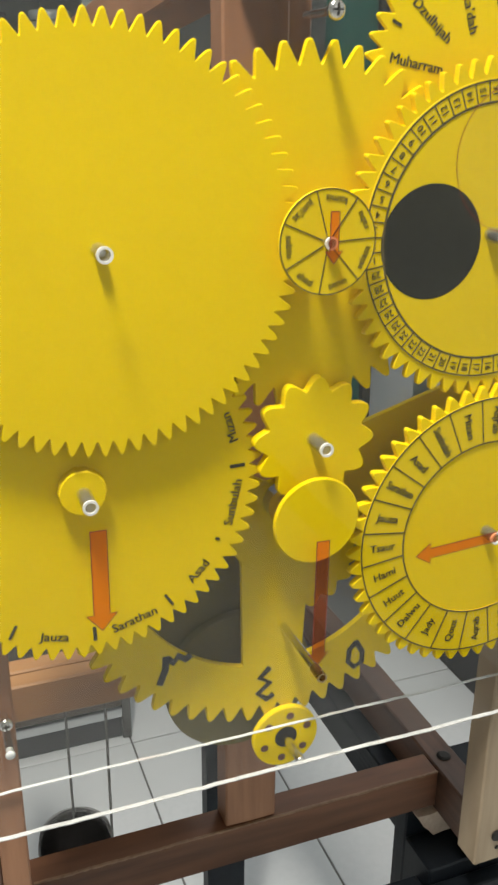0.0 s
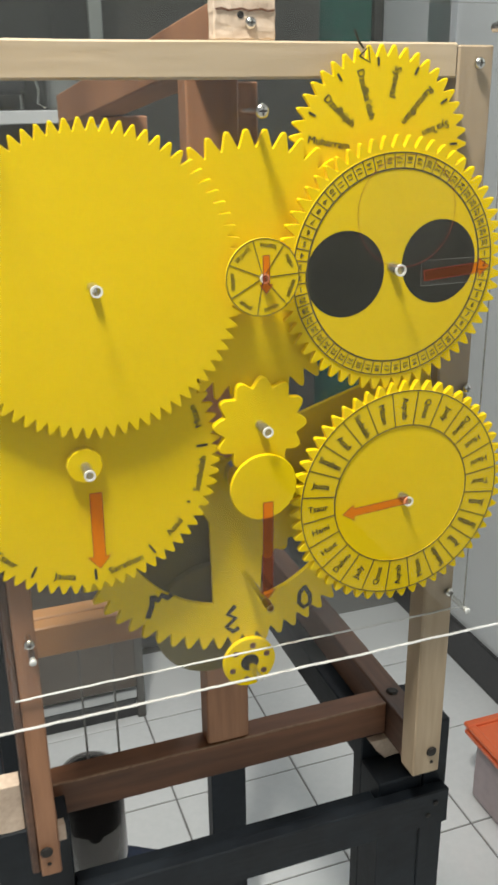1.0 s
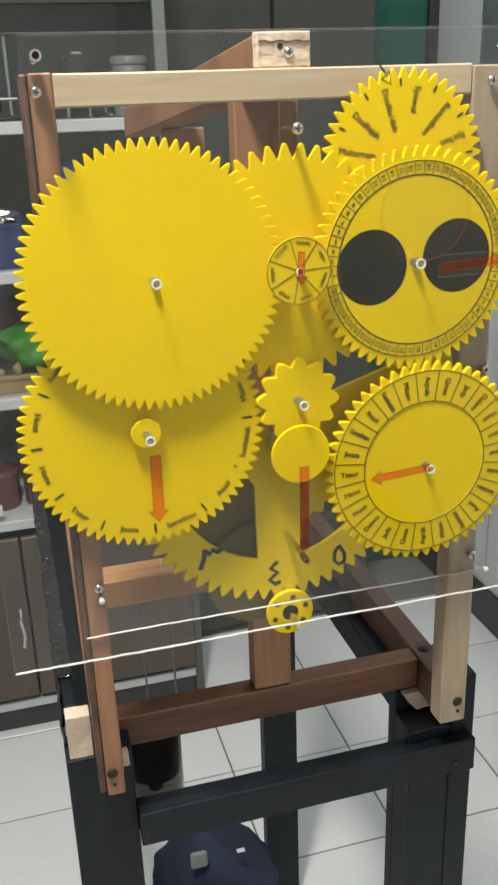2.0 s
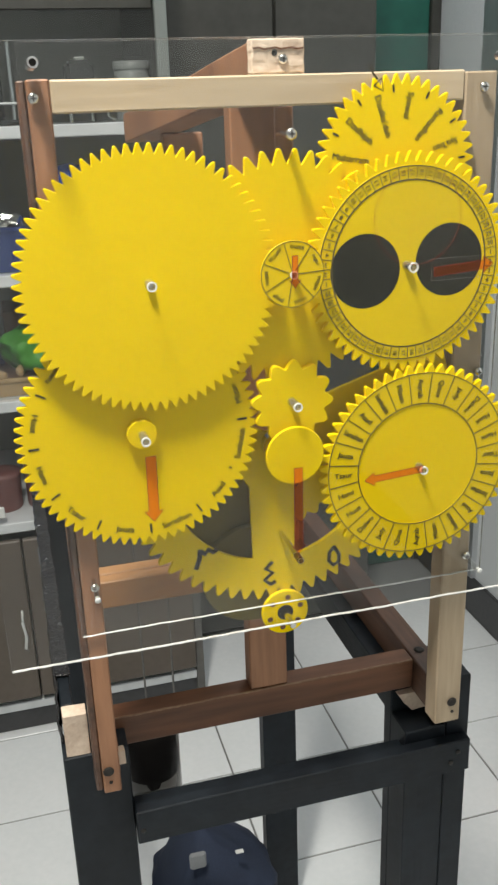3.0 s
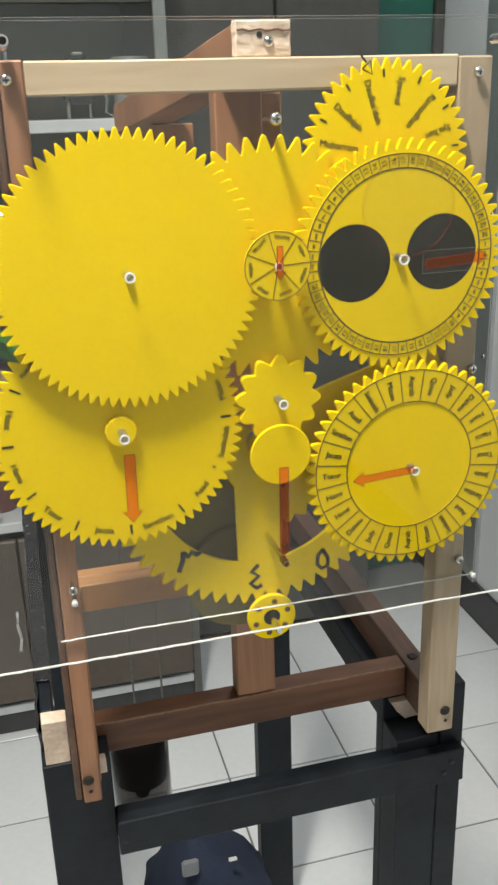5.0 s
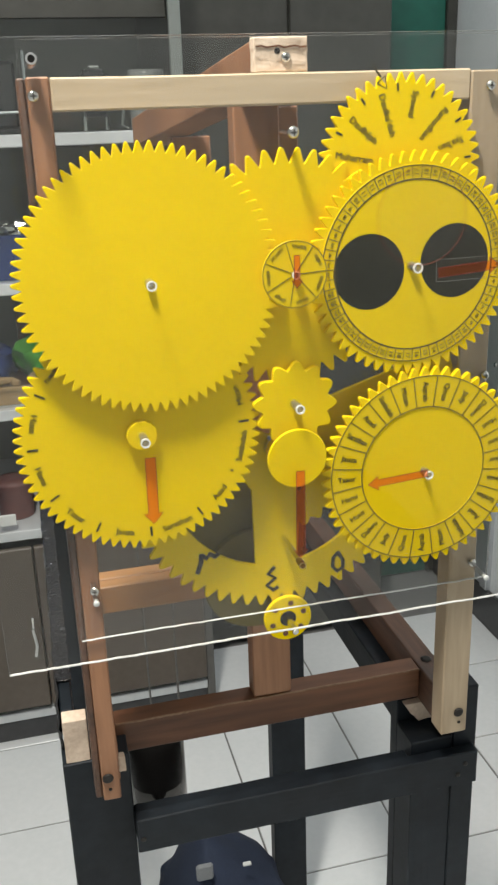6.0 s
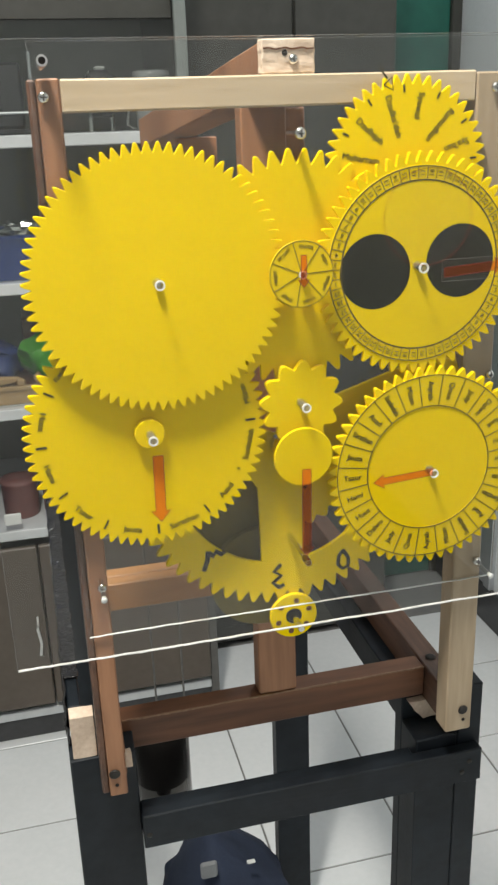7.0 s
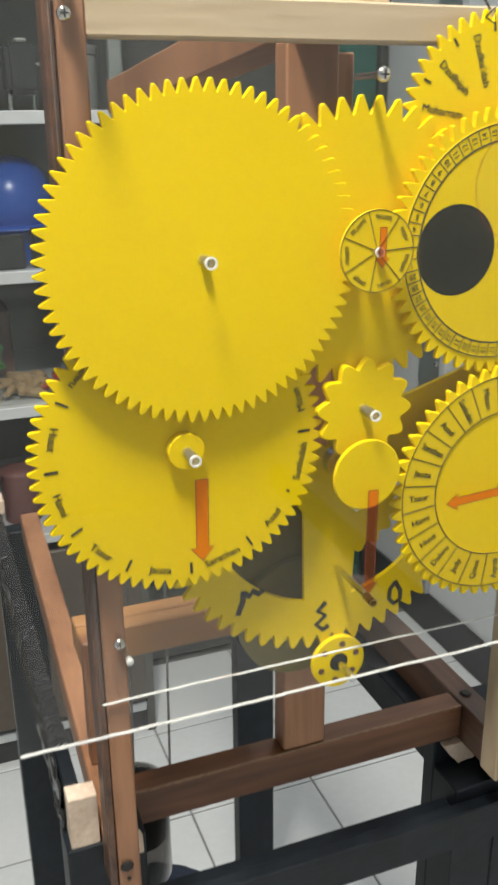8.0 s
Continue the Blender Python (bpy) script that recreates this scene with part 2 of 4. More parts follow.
def merge(*parts_in):
    """Joins bmeshes that make one part."""
    out = bmesh.new()
    for b in parts_in:
        me = bpy.data.meshes.new("joined")
        b.to_mesh(me)
        b.free()
        out.from_mesh(me)
        bpy.data.meshes.remove(me)
    return out


def outline(r_tip, r_root, n, phase):
    """Points of a toothed rim, anticlockwise, eight to a tooth, with straight flanks and a rounded tip."""
    pts = []
    step = math.tau / n
    for k in range(n):
        a = phase + k * step
        h = r_tip - r_root
        for f, r in ((-0.5, r_root), (-0.44, r_root + 0.06 * h), (-0.17, r_root + 0.80 * h), (-0.09, r_root + 0.96 * h), (0, r_tip), (0.09, r_root + 0.96 * h), (0.17, r_root + 0.80 * h), (0.44, r_root + 0.06 * h)):
            pts.append((r * math.cos(a + f * step), r * math.sin(a + f * step)))
    return pts


def lobed(r_tip, r_root, n, phase):
    """Points of a rim with broad rounded teeth."""
    return [((r_root + (r_tip - r_root) * (0.5 + 0.5 * math.cos(n * k * math.tau / (n * 14))) ** 0.75) * math.cos(phase + k * math.tau / (n * 14)), (r_root + (r_tip - r_root) * (0.5 + 0.5 * math.cos(n * k * math.tau / (n * 14))) ** 0.75) * math.sin(phase + k * math.tau / (n * 14))) for k in range(n * 14)]


def toothed(cx, cz, y, thick, r_tip, r_root, n, phase=0.0, hole=0.0, chamfer=0.0012, rounded=False):
    """A toothed plate facing the viewer (front at y), with a chamfered front edge; hole: the radius of its open middle."""
    bm = bmesh.new()
    pts = (lobed if rounded else outline)(r_tip, r_root, n, phase)
    small = [(x * (1 - chamfer / math.hypot(x, z)), z * (1 - chamfer / math.hypot(x, z))) for x, z in pts]
    rows = [(small, y), (pts, y + chamfer * 0.8), (pts, y + thick)]
    rings = [[bm.verts.new((cx + x, yy, cz + z)) for x, z in ps] for ps, yy in rows]
    m = len(pts)
    for r0, r1 in zip(rings, rings[1:]):
        for k in range(m):
            bm.faces.new((r0[k], r0[(k + 1) % m], r1[(k + 1) % m], r1[k]))
    for ring, yy in ((rings[0], y), (rings[-1], y + thick)):
        if hole:
            lip = [bm.verts.new((cx + x * hole / math.hypot(x, z), yy, cz + z * hole / math.hypot(x, z))) for x, z in pts]
            for k in range(m):
                bm.faces.new((ring[k], ring[(k + 1) % m], lip[(k + 1) % m], lip[k]))
            if yy == y:
                first = lip
            else:
                for k in range(m):
                    bm.faces.new((first[k], first[(k + 1) % m], lip[(k + 1) % m], lip[k]))
        else:
            c = bm.verts.new((cx, yy, cz))
            for k in range(m):
                bm.faces.new((ring[k], ring[(k + 1) % m], c))
    return bm


def disc(cx, cz, y, thick, r, sides=64, chamfer=0.001):
    return lathe([(r, -thick), (r, -chamfer), (r - chamfer, 0)], (cx, y, cz), "Y", sides)


def band(cx, cz, y, r0, r1, thick=0.0004, a0=0.0, a1=math.tau, sides=120):
    """A thin flat ring, or part of one, lying on a face."""
    bm = bmesh.new()
    full = a1 - a0 > 6.28
    rows = []
    for k in range(sides + (0 if full else 1)):
        a = a0 + (a1 - a0) * k / sides
        rows.append([bm.verts.new((cx + r * math.cos(a), yy, cz + r * math.sin(a))) for r, yy in ((r0, y), (r1, y), (r1, y - thick), (r0, y - thick))])
    pairs = list(zip(rows, rows[1:])) + ([(rows[-1], rows[0])] if full else [])
    for p, q in pairs:
        for i in range(4):
            bm.faces.new((p[i], p[(i + 1) % 4], q[(i + 1) % 4], q[i]))
    if not full:
        bm.faces.new(rows[0])
        bm.faces.new(rows[-1])
    return bm


def flat(points, y):
    """A film without thickness from (x, z) points."""
    bm = bmesh.new()
    bm.faces.new([bm.verts.new((x, y, z)) for x, z in points])
    return bm


def plate(points, y, thick=0.0004):
    """A flat shape from (x, z) points, its back at y."""
    bm = bmesh.new()
    a = [bm.verts.new((x, y, z)) for x, z in points]
    b = [bm.verts.new((x, y - thick, z)) for x, z in points]
    n = len(points)
    for k in range(n):
        bm.faces.new((a[k], a[(k + 1) % n], b[(k + 1) % n], b[k]))
    bm.faces.new(a)
    bm.faces.new(b)
    return bm


def stroke(points, y, width, thick=0.0004):
    """Drawn lines: a flat strip of even width along (x, z) points."""
    left, right = [], []
    P = [Vector(p) for p in points]
    for i, p in enumerate(P):
        d = (P[min(i + 1, len(P) - 1)] - P[max(i - 1, 0)]).normalized()
        nrm = Vector((-d.y, d.x)) * width / 2
        left.append(p + nrm)
        right.append(p - nrm)
    bm = bmesh.new()
    A = [[bm.verts.new((q.x, yy, q.y)) for q, yy in ((l, y), (r, y), (r, y - thick), (l, y - thick))] for l, r in zip(left, right)]
    for p, q in zip(A, A[1:]):
        for i in range(4):
            bm.faces.new((p[i], p[(i + 1) % 4], q[(i + 1) % 4], q[i]))
    bm.faces.new(A[0])
    bm.faces.new(A[-1])
    return bm


def radial(cx, cz, y, a, r0, r1, width):
    c, s = math.cos(a), math.sin(a)
    return stroke([(cx + r0 * c, cz + r0 * s), (cx + r1 * c, cz + r1 * s)], y, width)


def lettering(words, x, z, y, size, angle, align="CENTER", bold=0.0, width=1.0):
    """Built-in lettering on a face at y, its middle (or start) at x, z, turned by angle (degrees)."""
    cu = bpy.data.curves.new("lettering", "FONT")
    cu.body, cu.size, cu.align_x, cu.align_y, cu.extrude = words, size, align, "CENTER", 0.00015
    cu.resolution_u = 2
    ob = bpy.data.objects.new("lettering", cu)
    me = bpy.data.meshes.new_from_object(ob)
    bm = bmesh.new()
    for k, shift in enumerate((-bold, bold) if bold else (0,)):
        me.transform(Matrix.Translation((shift * (1 + k), 0, 0.00004 * k)))
        bm.from_mesh(me)
    bm.transform(Matrix.Translation((x, y - 0.0003, z)) @ Matrix.Rotation(radians(-angle), 4, "Y") @ Matrix.Rotation(radians(90), 4, "X") @ Matrix.Diagonal((width, 1, 1, 1)))
    bpy.data.objects.remove(ob)
    bpy.data.curves.remove(cu)
    bpy.data.meshes.remove(me)
    return bm


def shaft(parent, x, z, y0, y1, r=0.0055, front=0.625):
    """An axle towards the viewer: a steel stub through the gear and a clear sleeve on it that ends at y0."""
    ob = part("axle", tube([(x, y1, z), (x, front - 0.006, z), (x, front - 0.0085, z)], [r * 0.72, r * 0.72, r * 0.6], 20), STEEL, parent, "bright steel axle")
    sleeve = part("sleeve", merge(tube([(x, front - 0.0003, z), (x, y0 + 0.002, z)], r, 24, caps=False), tube([(x, front - 0.0003, z), (x, y0 + 0.002, z)], r * 0.72, 24, caps=False)), SLEEVE, ob, "clear plastic sleeve", smooth=True)
    sleeve.visible_shadow = False
    part("sleeve_lip", band(x, z, y0 + 0.002, r * 0.70, r * 1.02, 0.002, sides=28), LIP, sleeve, "bright polished lip")
    return ob


def screw(parent, x, z, y, r=0.006, mat=None, deep=0.012):
    """A domed screw head with a cross slot, its shank going back into what it holds."""
    head = lathe([(r * 0.45, -deep), (r * 0.45, 0), (r, 0), (r * 0.95, 0.0018), (r * 0.7, 0.0036), (r * 0.25, 0.0044)], (x, y, z), "Y", 16)
    ob = part("screw", head, mat or STEEL, parent, smooth=True)
    slot = merge(box(x - r * 0.55, x + r * 0.55, y - 0.0049, y - 0.0035, z - r * 0.1, z + r * 0.1, 0), box(x - r * 0.1, x + r * 0.1, y - 0.0048, y - 0.0034, z - r * 0.55, z + r * 0.55, 0))
    part("screw_slot", slot, DARK_BOLT, ob)
    return ob


# ---- the room ----
def structure(name, bm, mat, label):
    return tagged(part(name, bm, mat), label, name.split("_")[0], kind="structure")


X0, X1, Y0, Y1, CEILING = -2.6, 1.32, -2.6, 2.29, 2.75
floor = structure("floor", box(X0 - 0.1, X1 + 0.1, Y0 - 0.1, Y1 + 0.1, -0.06, -0.004, 0), GROUT, "grey grout bed under white floor tiles")
structure("ceiling", box(X0 - 0.1, X1 + 0.1, Y0 - 0.1, Y1 + 0.1, CEILING, CEILING + 0.08, 0), CEIL, "plain off-white ceiling")
structure("wall_east", box(X1, X1 + 0.1, Y0 - 0.1, Y1 + 0.1, 0, CEILING, 0), WALL, "pale grey painted wall with a dark skirting")
structure("wall_north", box(X0, X1, Y1, Y1 + 0.1, 0, CEILING, 0), WALL, "pale grey painted wall behind the cabinets")
structure("wall_west", box(X0 - 0.1, X0, Y0, Y1 + 0.1, 0, CEILING, 0), WALL, "pale grey painted wall")
structure("wall_south", box(X0 - 0.1, X1, Y0 - 0.1, Y0, 0, CEILING, 0), WALL, "pale grey painted wall")
structure("baseboard", box(X1 - 0.012, X1, Y0, Y1, 0, 0.125, 0.002), SKIRT, "dark grey tiled skirting along the pale wall")

# ---- the green door and dark panels on the far wall ----
door = thing("door_1", (1.12, Y1, 0), "dark green painted flush door in the far wall", "door", kind="structure")
part("door_leaf", box(1.045, 1.287, Y1 - 0.03, Y1, 0, 2.12, 0.003), GREEN, door, "dark green painted leaf")
part("door_frame", merge(box(1.005, 1.045, Y1 - 0.045, Y1, 0, 2.16, 0.003), box(1.287, 1.318, Y1 - 0.045, Y1, 0, 2.16, 0.003)), DARKDOOR, door)
locker = thing("metal_locker", (0.70, 2.1, 0), "tall dark grey metal locker with two doors against the wall", "locker")
part("body", box(0.44, 1.003, 1.98, Y1 - 0.002, 0.02, 2.05, 0.004), DARKDOOR, locker)
for x0, x1 in ((0.446, 0.72), (0.725, 0.997)):
    d = part("door", box(x0, x1, 1.968, 1.98, 0.08, 2.03, 0.003), DARKDOOR, locker)
    part("handle", box(x1 - 0.035, x1 - 0.022, 1.955, 1.968, 1.0, 1.10, 0.002), ALU, d)

strip = thing("wall_trunking", (X1, 1.9, 1.3), "brushed aluminium cable trunking screwed upright on the wall", "trunking")
part("channel", merge(box(X1 - 0.018, X1 + 0.001, 1.86, 1.90, 0.126, CEILING - 0.001, 0.002), box(X1 - 0.010, X1 + 0.001, 1.90, 1.985, 0.126, CEILING - 0.001, 0.002)), ALU, strip)
for z in (0.45, 0.853, 1.25, 1.66, 2.1):
    part("screw", lathe([(0.006, 0.0), (0.008, 0.001), (0.006, 0.004)], (0, 0, 0), "Z", 12), STEEL, strip).matrix_local = Matrix.Translation(-strip.location) @ pose(X1 - 0.018, 1.88, z, 0, -90, 0)

# ---- the glazed cabinet with open shelves ----
cab = thing("display_cabinet", (-0.6, 1.9, 0), "grey display cabinet, glazed above and with brown doors below", "cabinet")
CX0, CX1, CY0, CY1 = -1.75, 0.40, 1.70, 2.26
part("back_panel", box(CX0, CX1, CY1 - 0.02, CY1, 0.08, 2.3, 0), BACKBOARD, cab, "mid-grey back board")
part("header_board", box(CX0 + 0.022, CX1 - 0.030, CY0 + 0.001, CY0 + 0.018, 1.752, 1.846, 0.001), DARKDOOR, cab, "dark board under the upper shelf")
part("stile", box(CX1 - 0.028, CX1 - 0.001, CY0 - 0.014, CY0 - 0.0005, 0.60, 2.3, 0.002), GREYPANEL, cab, "mid-grey upright edge of the cabinet")
part("side_panel", box(CX1 - 0.022, CX1, CY0, CY1 - 0.02, 0.0, 2.3, 0.002), CARCASS, cab)
part("side_panel", box(CX0, CX0 + 0.022, CY0, CY1 - 0.02, 0.0, 2.3, 0.002), CARCASS, cab)
for z in (0.597, 0.907, 1.200, 1.514, 1.86, 2.28):
    part("shelf", box(CX0 + 0.022, CX1 - 0.022, CY0, CY1 - 0.02, z - 0.013, z + 0.013, 0.002), SHELF, cab, "pale grey shelf board")
part("plinth", box(CX0 + 0.022, CX1 - 0.022, CY0 + 0.012, CY0 + 0.03, 0.0, 0.066, 0.001), SKIRT, cab, "dark kick board")
part("bottom_rail", box(CX0 + 0.022, CX1 - 0.022, CY0, CY1 - 0.02, 0.066, 0.092, 0.002), SHELF, cab, "pale grey bottom rail")
for k in range(5):
    x1 = CX1 - 0.024 - k * 0.42
    x0 = x1 - 0.416
    d = part("cabinet_door", box(x0, x1, CY0 - 0.018, CY0 - 0.001, 0.112, 0.570, 0.003), DOOR, cab, "brown-grey cupboard door")
    hx = x1 - 0.018 if k % 2 else x0 + 0.25
    if k % 2:
        part("handle", tube([(hx, CY0 - 0.018, 0.375), (hx - 0.003, CY0 - 0.040, 0.355), (hx + 0.003, CY0 - 0.044, 0.315), (hx - 0.003, CY0 - 0.040, 0.28), (hx, CY0 - 0.018, 0.262)], 0.005, 8), STEEL, d, "curved bright handle")
for k, (x0, x1) in enumerate(((-0.155, CX1 - 0.022), (-0.71, -0.157), (-1.26, -0.712))):
    for z0, z1 in ((0.925, 1.185), (1.217, 1.498), (1.530, 1.750)):
        pane = part("pane", box(x0 + 0.002, x1 - 0.002, CY0 + 0.006, CY0 + 0.010, z0, z1, 0), GLASS, cab, "clear glass pane")
        pane.visible_shadow = False


def tray(x0, x1, y0, y1, z, h, mat, label):
    t = thing("storage_tray", ((x0 + x1) / 2, (y0 + y1) / 2, z), label, "tray", "trays on the shelves")
    w = 0.004
    part("tray_body", merge(box(x0, x1, y0, y1, z, z + w, 0.001), box(x0, x1, y0, y0 + w, z + w, z + h, 0.001), box(x0, x1, y1 - w, y1, z + w, z + h, 0.001), box(x0, x0 + w, y0 + w, y1 - w, z + w, z + h, 0.001), box(x1 - w, x1, y0 + w, y1 - w, z + w, z + h, 0.001)), mat, t)
    for ya, yb in ((y0 - 0.006, y0), (y1, y1 + 0.006)):
        part("rim", box(x0 - 0.006, x1 + 0.006, ya, yb, z + h - 0.01, z + h, 0.001), mat, t)
    return t


def jumble(name, x0, x1, y0, y1, z, n, mat, label, seed, longest=0.08):
    """A loose heap of small parts, one thing."""
    rnd = random.Random(seed)
    t = thing(name, ((x0 + x1) / 2, (y0 + y1) / 2, z), label, "parts")
    for _ in range(n):
        l, w = rnd.uniform(0.35, 1) * longest, rnd.uniform(0.006, 0.014)
        b = tube([(-l / 2, 0, 0), (-l / 6, 0.004, 0), (l / 2, 0, 0.002)], [w * 0.6, w, w * 0.5], 7)
        b.transform(pose(rnd.uniform(x0, x1), rnd.uniform(y0, y1), z + w + rnd.uniform(0, 0.02), rnd.uniform(0, 90), rnd.uniform(-14, 14), rnd.uniform(0, 180)))
        part("piece", b, mat, t)
    return t


part("lock_box", box(-0.111, -0.071, CY0 - 0.008, CY0 - 0.0002, 0.631, 0.659, 0.002), WHITEPL, cab, "small white lock box")
S1, S2, S3, S4 = 0.611, 0.921, 1.214, 1.528
# blue safety helmet on a stand of blue plastic
helmet = thing("safety_helmet", (0.178, 1.86, S3), "bright blue plastic safety helmet on a shelf", "helmet")
shell = lathe([(0.075, 0.0), (0.088, 0.01), (0.090, 0.045), (0.085, 0.085), (0.068, 0.12), (0.04, 0.142), (0.008, 0.15)], (0.178, 1.86, S3 + 0.075), "Z", 32)
part("shell", shell, BLUE, helmet, smooth=True)
part("brim", lathe([(0.092, 0), (0.108, 0.004), (0.108, 0.008), (0.09, 0.014)], (0.178, 1.86, S3 + 0.070), "Z", 32), BLUE, helmet, smooth=True)
part("stand", lathe([(0.088, 0.0), (0.088, 0.004), (0.078, 0.01), (0.074, 0.06), (0.085, 0.071)], (0.178, 1.86, S3), "Z", 32), BLUE, helmet, smooth=True)
for k in range(2):
    b = box(-0.035, 0.035, -0.012, 0.012, 0, 0.07 + 0.012 * k, 0.004)
    b.transform(pose(0.145 + 0.085 * k, 1.735 + 0.012 * k, S3, 0, 0, 14 * k))
    tagged(part("motor_block", b, BLACKPL), "small black plastic motor block on a shelf", "motor", "motor blocks")


def crumple(x, y, z, rx, ry, rz, seed, rough=0.25):
    """A crumpled soft thing with a flat foot."""
    bm = bmesh.new()
    bmesh.ops.create_icosphere(bm, subdivisions=3, radius=1)
    for v in bm.verts:
        c = v.co + noise.noise_vector(v.co * 1.7 + Vector((seed, 0, 0))) * rough + noise.noise_vector(v.co * 4.5 + Vector((0, seed, 0))) * rough * 0.45
        v.co = Vector((x + rx * c.x, y + ry * c.y, max(z, z + rz * (1 + c.z))))
    return bm


tr = tray(-0.42, 0.055, 1.74, 1.98, S3, 0.10, BLUE_DULL, "dull blue plastic storage tray full of metal fittings")
part("contents", box(-0.415, 0.050, 1.745, 1.975, S3 + 0.005, S3 + 0.080, 0.002), BLACKPL, tr, "dark packed contents")
tray(-0.81, -0.48, 1.74, 1.98, S3, 0.09, BLUE_DULL, "dull blue plastic storage tray on a shelf")
jumble("metal_fittings", -0.02, 0.035, 1.77, 1.88, S3 + 0.0805, 26, STEEL, "small heap of bright metal fittings", 4, 0.05)
tr = tray(-0.30, 0.10, 1.74, 1.93, S2, 0.045, TAN, "tan wooden storage tray with loose parts")
part("contents", box(-0.295, 0.095, 1.745, 1.925, S2 + 0.005, S2 + 0.034, 0.002), BROWN, tr, "brown packed contents")
tagged(part("plastic_bag", crumple(0.050, 1.835, S2 + 0.0345, 0.075, 0.07, 0.056, 5, 0.5), LEAFGREEN, smooth=True), "crumpled bright green plastic bag in a tray", "bag")
tagged(part("cloth_bundle", crumple(-0.085, 1.845, S2 + 0.0345, 0.060, 0.06, 0.048, 9, 0.45), BLUE_DULL, smooth=True), "crumpled dull blue cloth bundle in a tray", "cloth")
jumble("wooden_pieces", -0.26, 0.03, 1.75, 1.765, S2 + 0.036, 18, TAN, "row of tan wooden pieces in a tray", 11, 0.07)
tray(-0.66, -0.36, 1.74, 1.95, S2, 0.12, BLUE_DULL, "dull blue plastic storage tray on a shelf")
jumble("wooden_sticks", 0.125, 0.20, 1.74, 1.85, S2, 22, TAN, "heap of tan wooden sticks", 6, 0.12)
jumble("red_offcuts", 0.20, 0.27, 1.76, 1.86, S2, 10, REDPL, "a few red plastic offcuts", 7, 0.05)
tagged(part("cardboard_box", worn(box(-0.02, 0.16, 1.96, 2.12, S2, S2 + 0.16, 0.003), 0.002), BROWN), "dull brown cardboard box on a shelf", "box")
tray(-0.40, -0.135, 1.74, 1.95, S1, 0.085, BLUE_DULL, "dull blue plastic storage tray on a shelf")
for k, x in enumerate((-0.07, 0.03, 0.13)):
    h = 0.085 + 0.03 * ((k * 2) % 3)
    b = lathe([(0.042, 0), (0.044, 0.004), (0.046, h), (0.048, h + 0.003), (0.048, h + 0.012), (0.02, h + 0.017)], (x, 1.81, S1), "Z", 24)
    tagged(part("storage_tub", b, DULLRED, smooth=True), "dull red-brown plastic tub with a lid on a shelf", "tub", "tubs on the lowest shelf")
# instruments on the top visible shelf
jar = thing("plastic_jar", (0.335, 1.82, S4), "milky white plastic jar with a lid", "jar")
part("jar_body", lathe([(0.036, 0), (0.040, 0.004), (0.040, 0.10), (0.037, 0.108)], (0.335, 1.82, S4), "Z", 28), JARPL, jar, smooth=True)
part("lid", lathe([(0.041, 0.109), (0.042, 0.112), (0.042, 0.124), (0.039, 0.127)], (0.335, 1.82, S4), "Z", 28), JARPL, jar, smooth=True)
meter = thing("meter_set", (0.215, 1.82, S4), "black bench meter with a white top and wire handle", "meter")
part("case", box(0.183, 0.247, 1.78, 1.86, S4 + 0.03, S4 + 0.130, 0.010, 2), BLACKPL, meter)
part("top_cap", box(0.205, 0.229, 1.785, 1.81, S4 + 0.1305, S4 + 0.137, 0.003), WHITEPL, meter)
for x in (0.19, 0.24):
    part("leg", tube([(x, 1.82, S4), (x, 1.82, S4 + 0.031)], 0.005, 8), STEEL, meter)
part("wire_handle", tube([(0.247, 1.79, S4 + 0.09), (0.262, 1.785, S4 + 0.075), (0.275, 1.785, S4 + 0.04), (0.27, 1.785, S4 + 0.012), (0.285, 1.785, S4 + 0.004)], 0.004, 8), STEEL, meter)
rack = thing("instrument_rack", (0.01, 1.84, S4), "dark instrument in a light metal wire rack", "rack")
part("instrument", box(-0.025, 0.045, 1.80, 1.90, S4 + 0.012, S4 + 0.15, 0.006), BLACKPL, rack)
for x in (-0.045, 0.065):
    part("upright", tube([(x, 1.80, S4), (x, 1.80, S4 + 0.17)], 0.004, 8), ALU, rack)
part("cross_rod", tube([(-0.09, 1.795, S4 + 0.045), (0.08, 1.795, S4 + 0.045)], 0.003, 8), ALU, rack)
part("base_plate", box(-0.09, 0.09, 1.79, 1.91, S4, S4 + 0.011, 0.002), BLACKPL, rack)
jug = thing("metal_cup", (-0.25, 1.82, S4), "grey metal cup on the shelf", "cup")
part("cup_body", lathe([(0.035, 0), (0.04, 0.004), (0.042, 0.09), (0.039, 0.09)], (-0.25, 1.82, S4), "Z", 24), ALU, jug, smooth=True)

# ---- the orange-lidded box by the wall ----
bx = thing("storage_box", (1.16, 1.0, 0), "milky plastic storage box with an orange lid on the floor", "box")
part("box_body", worn(box(1.050, 1.285, 0.860, 1.150, 0.0, 0.168, 0.012, 2), 0.0015), PINKGREY, bx)
part("lid", box(1.028, 1.300, 0.845, 1.167, 0.169, 0.195, 0.009, 2), ORANGE, bx, "orange plastic lid with a raised rim")
for x0, x1, y0, y1 in ((1.028, 1.300, 0.845, 0.865), (1.028, 1.300, 1.147, 1.167), (1.028, 1.048, 0.8655, 1.1465)):
    part("lid_rim", box(x0, x1, y0, y1, 0.192, 0.203, 0.003), ORANGE, bx)

# ---- the black stand ----
HERE = BENCH
stand = thing("wooden_stand", (0.31, 1.05, FOOT), "black-painted wooden stand with raw sawn rail ends", "stand")
